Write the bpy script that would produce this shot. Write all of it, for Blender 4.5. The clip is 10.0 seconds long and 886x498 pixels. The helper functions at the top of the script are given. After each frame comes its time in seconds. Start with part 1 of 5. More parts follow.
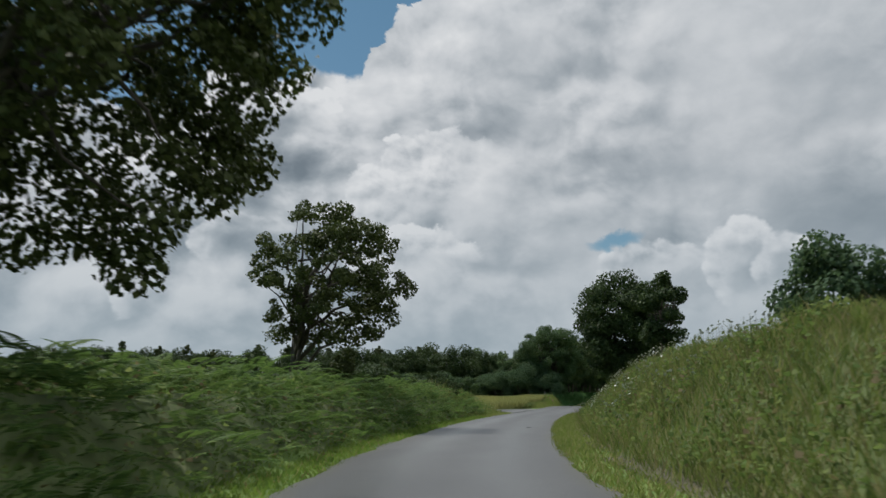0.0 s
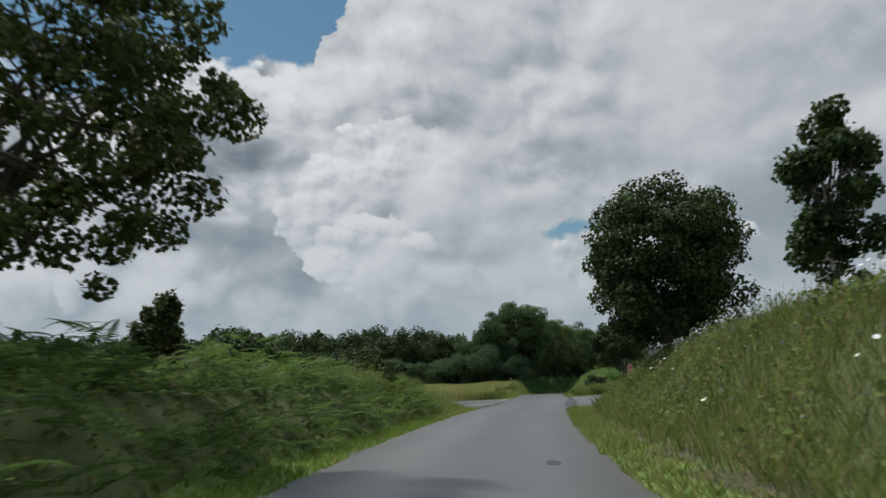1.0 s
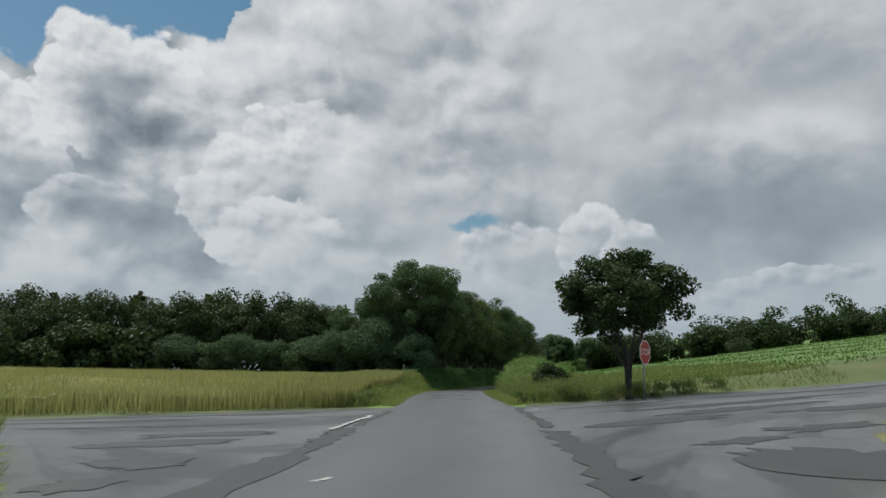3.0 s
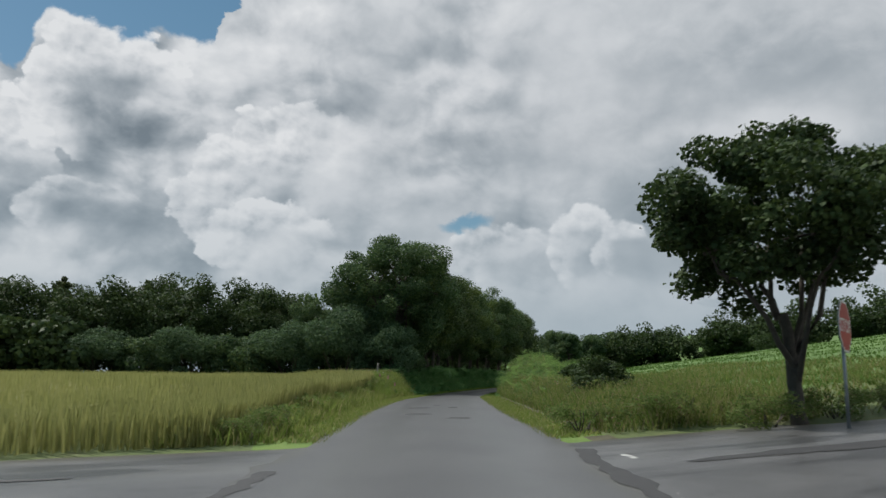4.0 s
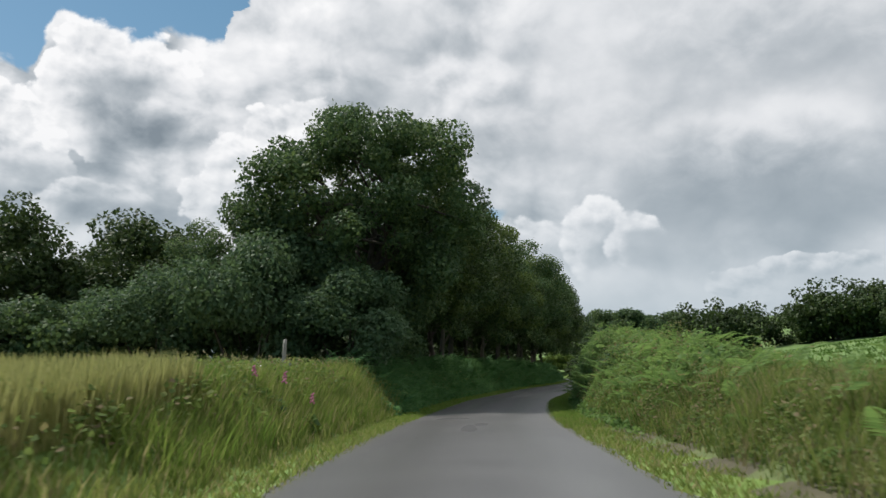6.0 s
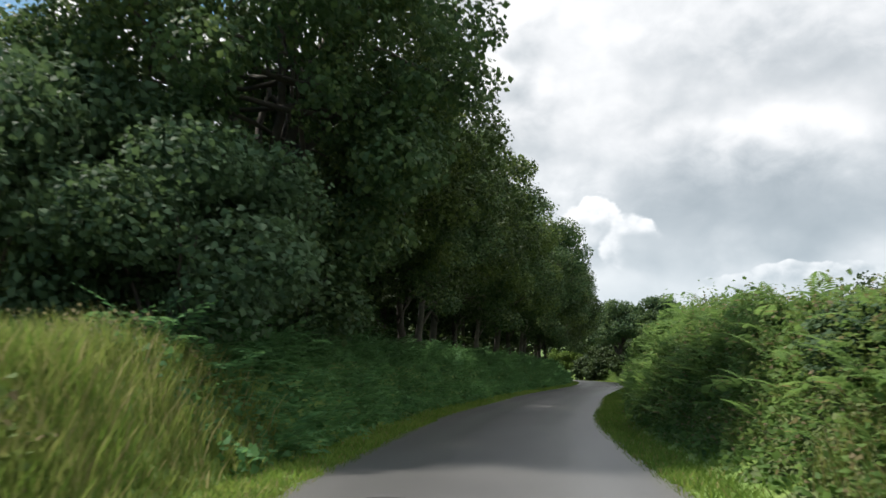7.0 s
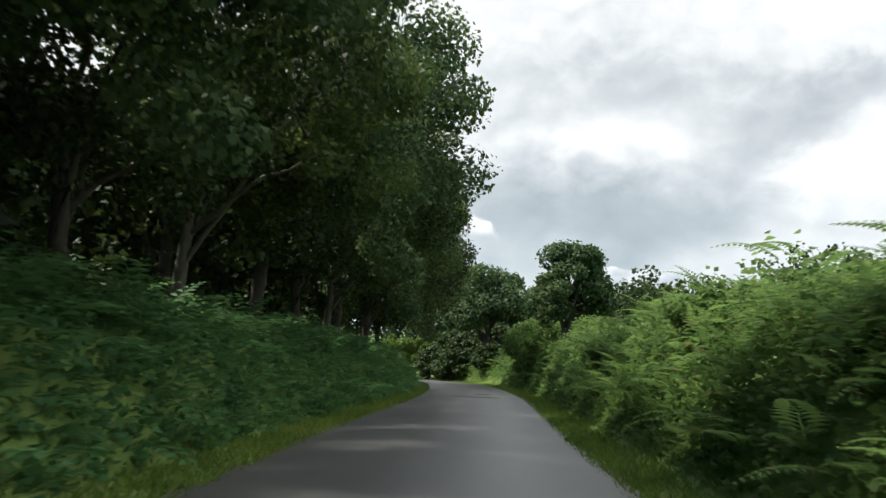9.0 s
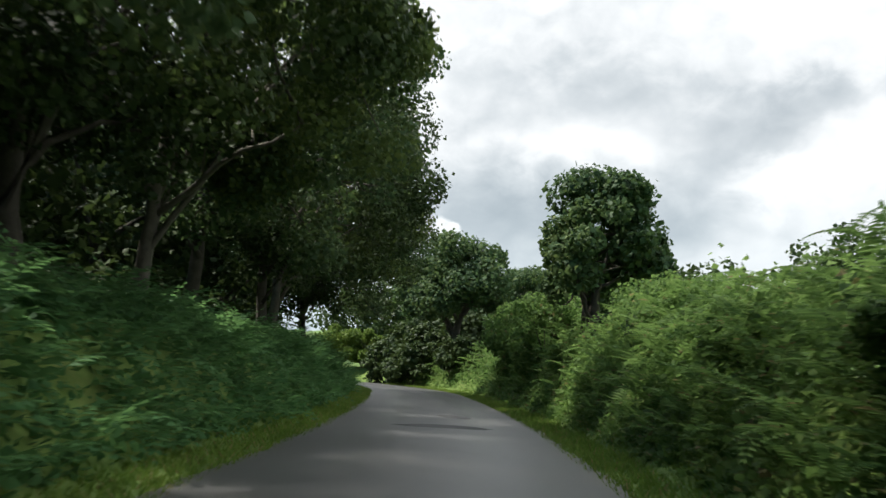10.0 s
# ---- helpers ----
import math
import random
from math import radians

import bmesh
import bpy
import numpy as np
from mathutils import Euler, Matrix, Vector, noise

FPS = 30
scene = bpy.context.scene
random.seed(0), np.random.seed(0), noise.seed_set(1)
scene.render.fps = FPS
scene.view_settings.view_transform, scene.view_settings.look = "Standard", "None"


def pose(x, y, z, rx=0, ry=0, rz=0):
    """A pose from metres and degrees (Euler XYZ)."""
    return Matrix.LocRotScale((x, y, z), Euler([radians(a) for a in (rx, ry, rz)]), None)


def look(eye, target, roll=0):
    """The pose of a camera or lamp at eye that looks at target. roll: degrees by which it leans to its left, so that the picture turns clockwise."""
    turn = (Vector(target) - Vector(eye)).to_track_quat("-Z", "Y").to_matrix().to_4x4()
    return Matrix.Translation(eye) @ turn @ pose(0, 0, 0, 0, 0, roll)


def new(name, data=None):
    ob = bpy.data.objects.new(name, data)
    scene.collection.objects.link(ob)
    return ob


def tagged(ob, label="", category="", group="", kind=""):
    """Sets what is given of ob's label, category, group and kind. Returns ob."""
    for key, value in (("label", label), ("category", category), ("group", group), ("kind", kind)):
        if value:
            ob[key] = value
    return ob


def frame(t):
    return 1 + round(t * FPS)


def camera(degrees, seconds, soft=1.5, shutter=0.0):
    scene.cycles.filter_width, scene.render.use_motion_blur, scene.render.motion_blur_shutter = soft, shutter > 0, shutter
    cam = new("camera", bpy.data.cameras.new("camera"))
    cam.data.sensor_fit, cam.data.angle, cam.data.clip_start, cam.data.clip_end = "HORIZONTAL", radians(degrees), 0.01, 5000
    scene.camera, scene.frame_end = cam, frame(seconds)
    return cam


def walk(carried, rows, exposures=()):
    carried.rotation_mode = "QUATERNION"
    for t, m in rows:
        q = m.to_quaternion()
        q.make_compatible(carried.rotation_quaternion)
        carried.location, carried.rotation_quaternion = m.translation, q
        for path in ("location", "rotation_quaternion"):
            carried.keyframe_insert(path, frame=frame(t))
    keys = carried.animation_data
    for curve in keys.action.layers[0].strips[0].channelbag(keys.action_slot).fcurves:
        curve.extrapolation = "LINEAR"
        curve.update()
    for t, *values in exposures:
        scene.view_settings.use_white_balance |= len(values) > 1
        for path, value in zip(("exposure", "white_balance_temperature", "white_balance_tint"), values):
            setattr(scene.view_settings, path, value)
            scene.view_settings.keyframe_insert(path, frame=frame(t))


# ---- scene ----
cam = camera(59.7, 10.0, soft=1.5, shutter=0.13)
METRES, EYE, TILT, LEAN, TURN = 163.0, 1.2, 10.8, 0.0, 0.0
ROWS = [
    (0.0, 0.0, 0.0, 0.0, -0.0, 0.0, 0.0),
    (0.5, 0.0019, 0.0533, -0.0101, -1.49, -0.8, -0.02),
    (1.0, 0.0064, 0.1115, -0.0214, -3.37, -0.81, 0.61),
    (1.5, 0.0127, 0.1653, -0.0314, -5.23, -0.6, -0.14),
    (2.0, 0.0217, 0.219, -0.0415, -7.14, -0.88, -2.43),
    (2.5, 0.03, 0.2623, -0.0497, -8.85, -1.29, -2.02),
    (3.0, 0.0397, 0.3093, -0.059, -10.19, -1.47, -2.25),
    (4.5, 0.0683, 0.4465, -0.0853, -11.06, -1.34, -1.93),
    (5.0, 0.0779, 0.4962, -0.0947, -10.56, -1.68, -1.01),
    (6.5, 0.1062, 0.6368, -0.1222, -9.51, -1.88, -1.36),
    (7.0, 0.1177, 0.6856, -0.1322, -10.2, -2.05, -2.96),
    (7.5, 0.1305, 0.7308, -0.1418, -12.26, -1.9, -2.43),
    (8.0, 0.1457, 0.7782, -0.1514, -16.35, -1.97, -3.48),
    (8.5, 0.161, 0.8205, -0.1594, -19.31, -1.65, -4.35),
    (9.0, 0.1793, 0.8655, -0.1679, -21.86, -1.48, -6.35),
    (9.5, 0.1984, 0.907, -0.1756, -23.23, -1.25, -7.21),
    (10.0, 0.2201, 0.952, -0.1848, -24.26, -1.11, -7.7),
]
EXPOSURES = [(0.0, 0.0, 6300, 9), (5.0, 0.13, 6320, 9), (6.5, 0.66, 6520, 11), (7.5, 0.92, 6550, 10), (10.0, 0.92, 6520, 9)]
walk(cam, [(t, pose(0, 0, EYE, TILT, LEAN, TURN) @ pose(METRES * x, METRES * y, METRES * z, 90 + pitch, roll, yaw)) for t, x, y, z, yaw, pitch, roll in ROWS], EXPOSURES)

# ---- light: sun ahead on the left, between big cumulus clouds ----
SUN_TO = Vector((-0.45, 0.35, 0.82)).normalized()
sun = new("sun", bpy.data.lights.new("sun", "SUN"))
sun.data.energy, sun.data.angle, sun.data.color = 4.0, radians(3), (1.0, 0.95, 0.86)
sun.matrix_world = look(SUN_TO * 100, (0, 0, 0))


class Nodes:
    """Short hand for a node tree."""

    def __init__(self, tree):
        self.t = tree
        tree.nodes.clear()

    def add(self, kind, **sets):
        n = self.t.nodes.new(kind)
        for k, v in sets.items():
            n.inputs[k].default_value = v
        return n

    def link(self, a, b):
        self.t.links.new(a, b)

    def math(self, op, a, b=0.0, c=None, clamp=False):
        n = self.t.nodes.new("ShaderNodeMath")
        n.operation, n.use_clamp = op, clamp
        for s, v in zip(n.inputs, (a, b, c)):
            if v is None:
                continue
            if isinstance(v, (int, float)):
                s.default_value = v
            else:
                self.t.links.new(v, s)
        return n.outputs[0]

    def ramp(self, fac, stops, ease="LINEAR"):
        n = self.t.nodes.new("ShaderNodeValToRGB")
        n.color_ramp.interpolation = ease
        e = n.color_ramp.elements
        while len(e) < len(stops):
            e.new(0.5)
        for el, (p, c) in zip(e, stops):
            el.position = p
            el.color = (*c, 1) if len(c) == 3 else c
        self.t.links.new(fac, n.inputs[0])
        return n.outputs[0]

    def noise(self, vec, scale, detail=5.0, rough=0.55, warp=0.0, kind="FBM"):
        n = self.t.nodes.new("ShaderNodeTexNoise")
        n.noise_type = kind
        for k, v in (("Scale", scale), ("Detail", detail), ("Roughness", rough), ("Distortion", warp)):
            n.inputs[k].default_value = v
        if vec is not None:
            self.t.links.new(vec, n.inputs["Vector"])
        return n.outputs[0]

    def mix(self, fac, a, b):
        n = self.t.nodes.new("ShaderNodeMix")
        n.data_type = "RGBA"
        for s, v in ((n.inputs[0], fac), (n.inputs[6], a), (n.inputs[7], b)):
            if isinstance(v, (int, float)):
                s.default_value = v
            elif isinstance(v, tuple):
                s.default_value = (*v, 1)
            else:
                self.t.links.new(v, s)
        return n.outputs[2]


# clouds, as (azimuth, height, half width, half height, weight), in degrees: darker and brighter swells of one broken deck
SWELLS = [(11.0, 15.4, 3.4, 1.6, -0.20), (8.0, 19.6, 3.0, 1.2, -0.12), (33.5, 10.6, 9.0, 3.2, -0.40), (33.0, 20.5, 8.0, 2.6, -0.16), (-10.5, 10.2, 6.0, 2.2, -0.36), (-11.8, 15.6, 4.4, 2.2, -0.36), (-22.0, 9.6, 5.0, 1.8, -0.16),
          (41.0, 18.6, 4.5, 1.6, -0.12), (19.5, 7.2, 5.0, 1.2, -0.20), (-2.0, 5.2, 7.0, 1.3, -0.14), (45.8, 16.4, 4.0, 1.4, -0.16), (51.0, 18.6, 4.5, 1.5, -0.22), (43.0, 14.4, 4.0, 1.0, -0.10), (26.5, 15.5, 3.0, 2.0, -0.10), (50.0, 13.4, 5.0, 1.4, 0.2)]
# heaped banks, as (azimuth, height, half width, half height, brightness of the rim, fall inwards, where they melt away on the right, and over how much)
BANKS = [(-20.8, 12.0, 4.6, 6.5, 0.92, 0.40, -17.5, 3.0), (-13.4, 18.9, 5.4, 4.6, 1.0, 0.62, -8.2, 3.0), (-15.0, 11.2, 4.2, 1.8, 0.74, 0.50, -14.0, 5.0), (0.6, 12.6, 8.8, 6.6, 0.83, 0.26, -3.0, 10.0),
         (-2.0, 9.6, 4.9, 2.7, 0.94, 0.26, 0.0, 8.0), (15.6, 8.9, 3.8, 2.3, 0.78, 0.30, 19.0, 5.0), (24.3, 9.0, 2.2, 2.2, 0.80, 0.36, 25.5, 3.0), (21.4, 9.4, 2.5, 3.0, 0.88, 0.26, 23.4, 4.0), (36.0, 5.6, 6.5, 1.7, 0.70, 0.30, 38.0, 8.0)]


def build_world():
    w = bpy.data.worlds.new("sky")
    scene.world = w
    w.use_nodes = True
    n = Nodes(w.node_tree)
    co = n.add("ShaderNodeTexCoord").outputs["Generated"]
    sep = n.add("ShaderNodeSeparateXYZ")
    n.link(co, sep.inputs[0])
    x, y, z = sep.outputs
    az = n.math("MULTIPLY", n.math("ARCTAN2", x, y), 57.2958)
    el = n.math("MULTIPLY", n.math("ARCSINE", z), 57.2958)

    def plane(da, de, k):
        c = n.add("ShaderNodeCombineXYZ")
        n.link(n.math("MULTIPLY", n.math("ADD", az, da), k), c.inputs[0])
        n.link(n.math("MULTIPLY", n.math("ADD", el, de), k * 1.35), c.inputs[1])
        return c.outputs[0]

    base = plane(0, 0, 0.05)

    def bent(scale, amount, detail):
        """The sky's plane, bent by noise."""
        nz = n.add("ShaderNodeTexNoise", Scale=scale, Detail=detail, Roughness=0.5)
        n.link(base, nz.inputs["Vector"])
        wob = n.add("ShaderNodeVectorMath")
        wob.operation = "MULTIPLY_ADD"
        n.link(nz.outputs["Color"], wob.inputs[0])
        wob.inputs[1].default_value = (amount, amount, 0.0)
        n.link(base, wob.inputs[2])
        return wob.outputs[0]

    def billow(vec, da, de, scale=2.2):
        """Heaped heads on heads, seen a little way off towards the light."""
        sh = n.add("ShaderNodeVectorMath")
        n.link(vec, sh.inputs[0])
        sh.inputs[1].default_value = (da, de, 0.0)
        v = n.add("ShaderNodeTexVoronoi", Scale=scale, Detail=4.0, Roughness=0.40, Lacunarity=2.3)
        v.voronoi_dimensions, v.feature, v.normalize = "2D", "SMOOTH_F1", True
        v.inputs["Smoothness"].default_value = 0.2
        n.link(sh.outputs[0], v.inputs["Vector"])
        return v.outputs["Distance"]

    bent_base = bent(1.9, 0.20, 2.5)
    low_a = billow(bent_base, 0.0, 0.0)
    low_b = billow(bent_base, -0.045, 0.075)
    ruffled = bent(7.0, 0.05, 2.0)
    head_a = billow(ruffled, 0.0, 0.0, 6.0)
    head_b = billow(ruffled, -0.016, 0.030, 6.0)
    broad = n.math("SUBTRACT", n.noise(base, 1.3, 3, 0.5, 0.6), 0.5)
    fine = n.math("SUBTRACT", n.noise(base, 6.0, 6, 0.55, 0.3), 0.5)
    puff = n.math("MULTIPLY", n.math("SUBTRACT", 0.40, low_a), 2.0)
    # heaped on the left, smeared out to the right
    heap = n.math("ADD", n.math("MULTIPLY", n.math("SUBTRACT", 20.0, az), 0.020), n.math("MULTIPLY", n.noise(base, 2.2, 2, 0.5), 1.8))
    heap = n.math("MINIMUM", n.math("MAXIMUM", n.math("SUBTRACT", heap, 0.62), 0.10), 1.0)
    relief = n.math("MULTIPLY", heap, n.math("SUBTRACT", low_b, low_a))
    # ragged outlines for the swells
    wa = n.math("ADD", az, n.math("ADD", n.math("MULTIPLY", broad, 6.0), n.math("MULTIPLY", puff, 2.4)))
    we = n.math("ADD", el, n.math("ADD", n.math("MULTIPLY", fine, 4.0), n.math("MULTIPLY", puff, -2.4)))
    tone = n.math("ADD", 0.59, n.math("ADD", n.math("MULTIPLY", relief, 2.2), n.math("ADD", n.math("MULTIPLY", broad, 0.42), n.math("ADD", n.math("MULTIPLY", fine, 0.25), n.math("MULTIPLY", puff, 0.14)))))
    for a, e, ra, re_, k in SWELLS:
        d = n.math("ADD", n.math("POWER", n.math("MULTIPLY", n.math("SUBTRACT", wa, a), 1 / ra), 2.0), n.math("POWER", n.math("MULTIPLY", n.math("SUBTRACT", we, e), 1 / re_), 2.0))
        bell = n.math("EXPONENT", n.math("MULTIPLY", n.math("POWER", d, 1.6), -0.6))
        tone = n.math("ADD", tone, n.math("MULTIPLY", bell, k))
    # the heaped banks in front, scalloped at the rim, where they are brightest
    scallop = n.math("ADD", n.math("MULTIPLY", n.math("SUBTRACT", 0.34, head_a), 1.0), n.math("ADD", n.math("MULTIPLY", puff, 0.30), n.math("MULTIPLY", fine, 0.35)))
    tuft = n.math("MULTIPLY", n.math("SUBTRACT", head_b, head_a), 1.5)
    for a, e, ra, re_, hi, fall, melt, over in BANKS:
        d = n.math("ADD", n.math("POWER", n.math("MULTIPLY", n.math("SUBTRACT", az, a), 1 / ra), 2.0), n.math("POWER", n.math("MULTIPLY", n.math("SUBTRACT", el, e), 1 / re_), 2.0))
        deep = n.math("ADD", n.math("SUBTRACT", 1.0, n.math("SQRT", d)), n.math("MULTIPLY", scallop, min(7.5, 0.8 * (ra + re_)) / (ra + re_)))
        body = n.ramp(n.math("MULTIPLY", deep, (ra + re_) / 2), [(0.0, (0, 0, 0)), (0.4, (1, 1, 1))], "EASE")
        under = n.ramp(n.math("MULTIPLY", n.math("SUBTRACT", el, e), 1 / re_), [(-0.0, (0, 0, 0)), (0.55, (1, 1, 1))], "EASE")
        gone = n.ramp(n.math("MULTIPLY", n.math("SUBTRACT", az, melt), 1 / over), [(0.0, (1, 1, 1)), (1.0, (0, 0, 0))], "EASE")
        side = n.ramp(n.math("MULTIPLY", n.math("SUBTRACT", a, az), 1 / ra), [(0.1, (0, 0, 0)), (0.6, (1, 1, 1))], "EASE")
        body = n.math("MULTIPLY", n.math("MULTIPLY", body, gone), n.math("MAXIMUM", under, n.math("MULTIPLY", side, 0.8)))
        inner = n.math("ADD", n.math("SUBTRACT", hi, n.math("MULTIPLY", n.math("MINIMUM", n.math("MAXIMUM", deep, 0.0), 0.8), fall)), tuft)
        tone = n.math("ADD", n.math("MULTIPLY", tone, n.math("SUBTRACT", 1.0, body)), n.math("MULTIPLY", inner, body))
    col = n.ramp(tone, [(0.02, (0.175, 0.21, 0.24)), (0.24, (0.275, 0.31, 0.34)), (0.45, (0.40, 0.43, 0.455)), (0.66, (0.585, 0.60, 0.615)), (0.92, (0.745, 0.745, 0.745))])
    low = n.ramp(n.math("MULTIPLY", el, 0.05), [(0.08, (1, 1, 1)), (0.40, (0.42, 0.42, 0.42)), (0.85, (0, 0, 0))])
    col = n.mix(n.math("MULTIPLY", low, 0.84), col, (0.33, 0.40, 0.445))
    # the deck ends high on the left, and has one small gap
    line = n.math("ADD", 23.6, n.math("MULTIPLY", n.math("MAXIMUM", n.math("ADD", n.math("ADD", az, 6.3), n.math("MULTIPLY", fine, 6.0)), 0.0), 1.6))
    left = n.math("MINIMUM", n.math("MAXIMUM", n.math("SUBTRACT", -17.6, az), 0.0), 1.6)
    line = n.math("SUBTRACT", line, n.math("ADD", n.math("MULTIPLY", left, 2.2), n.math("MULTIPLY", n.math("MAXIMUM", n.math("SUBTRACT", -20.0, az), 0.0), 0.12)))
    edge = n.math("MULTIPLY", n.math("SUBTRACT", line, el), 0.34)
    edge = n.math("ADD", edge, n.math("ADD", n.math("MULTIPLY", scallop, 0.9), n.math("MULTIPLY", fine, 0.9)))
    wisp = n.math("ADD", n.math("POWER", n.math("MULTIPLY", n.math("ADD", az, 28.0), 1 / 4.0), 2.0), n.math("POWER", n.math("MULTIPLY", n.math("SUBTRACT", el, 20.8), 1 / 1.3), 2.0))
    edge = n.math("MAXIMUM", edge, n.math("MULTIPLY", n.math("ADD", n.math("SUBTRACT", 1.0, wisp), n.math("MULTIPLY", fine, 5.0)), 0.10))
    ge = n.math("ADD", el, n.math("MULTIPLY", fine, 3.0))
    gap = n.math("ADD", n.math("POWER", n.math("MULTIPLY", n.math("SUBTRACT", az, 12.8), 1 / 2.2), 2.0), n.math("POWER", n.math("MULTIPLY", n.math("SUBTRACT", ge, 11.2), 1 / 0.6), 2.0))
    edge = n.math("MINIMUM", edge, n.math("MULTIPLY", n.math("SUBTRACT", gap, 0.1), 0.22))
    cover = n.ramp(edge, [(0.0, (0, 0, 0)), (0.24, (1, 1, 1))], "EASE")
    # a cloudy sky is brightest overhead
    over = n.ramp(n.math("MULTIPLY", el, 1 / 90), [(0.28, (0, 0, 0)), (0.75, (1, 1, 1))], "EASE")
    cloud = n.add("ShaderNodeBackground")
    n.link(n.math("ADD", 0.95, n.math("MULTIPLY", over, 1.15)), cloud.inputs["Strength"])
    n.link(col, cloud.inputs["Color"])
    sky = n.add("ShaderNodeTexSky")
    sky.sky_type, sky.sun_disc = "NISHITA", False
    sky.sun_elevation, sky.sun_rotation = math.asin(SUN_TO.z), math.atan2(SUN_TO.x, SUN_TO.y)
    sky.air_density, sky.dust_density, sky.ozone_density = 1.1, 0.3, 0.35
    blue = n.add("ShaderNodeBackground", Strength=0.075)
    n.link(n.mix(0.5, sky.outputs[0], n.mix(0.55, sky.outputs[0], (0.0, 2.6, 3.4))), blue.inputs["Color"])
    mix = n.add("ShaderNodeMixShader")
    n.link(cover, mix.inputs[0])
    n.link(blue.outputs[0], mix.inputs[1])
    n.link(cloud.outputs[0], mix.inputs[2])
    out = n.add("ShaderNodeOutputWorld")
    n.link(mix.outputs[0], out.inputs[0])


build_world()


# ---- materials ----
def material(name):
    m = bpy.data.materials.new(name)
    m.use_nodes = True
    return m, Nodes(m.node_tree)


def surface(name, stops, scale, rough=0.8, bump=0.3, bump_scale=None, metallic=0.0, fine=None, rough_var=0.1, detail=6):
    """A plain surface: colours from broad noise, grain from fine noise, relief."""
    m, n = material(name)
    co = n.add("ShaderNodeTexCoord").outputs["Object"]
    broad = n.noise(co, scale, detail, 0.6)
    grain = n.noise(co, fine or scale * 14, 3, 0.6)
    fac = n.math("ADD", n.math("MULTIPLY", broad, 0.7), n.math("MULTIPLY", grain, 0.3))
    col = n.ramp(fac, stops)
    b = n.add("ShaderNodeBsdfPrincipled", Metallic=metallic)
    n.link(col, b.inputs["Base Color"])
    n.link(n.math("ADD", rough - rough_var / 2, n.math("MULTIPLY", grain, rough_var)), b.inputs["Roughness"])
    bp = n.add("ShaderNodeBump", Strength=bump, Distance=0.02)
    n.link(n.noise(co, bump_scale or scale * 10, 4, 0.6), bp.inputs["Height"])
    n.link(bp.outputs[0], b.inputs["Normal"])
    out = n.add("ShaderNodeOutputMaterial")
    n.link(b.outputs[0], out.inputs[0])
    return m


def leafy(name, stops, patch=0.35, glow=0.35, rough=0.55, dead=None):
    """Leaves: each one its own shade, lighter and darker patches, light let through."""
    m, n = material(name)
    co = n.add("ShaderNodeTexCoord").outputs["Object"]
    rnd = n.add("ShaderNodeNewGeometry").outputs["Random Per Island"]
    broad = n.noise(co, patch, 4, 0.6)
    fac = n.math("ADD", n.math("MULTIPLY", rnd, 0.55), n.math("MULTIPLY", n.math("SUBTRACT", broad, 0.28), 0.95), None, True)
    col = n.ramp(fac, stops)
    if dead:
        col = n.mix(n.math("GREATER_THAN", n.math("FRACT", n.math("MULTIPLY", rnd, 37.0)), 1 - dead[0]), col, dead[1])
    b = n.add("ShaderNodeBsdfPrincipled", Roughness=rough)
    b.inputs["Specular IOR Level"].default_value = 0.12
    n.link(col, b.inputs["Base Color"])
    tr = n.add("ShaderNodeBsdfTranslucent")
    n.link(n.mix(0.5, col, n.mix(0.5, col, (0.15, 0.22, 0.05))), tr.inputs["Color"])
    mx = n.add("ShaderNodeMixShader", Fac=glow)
    n.link(b.outputs[0], mx.inputs[1])
    n.link(tr.outputs[0], mx.inputs[2])
    out = n.add("ShaderNodeOutputMaterial")
    n.link(mx.outputs[0], out.inputs[0])
    return m


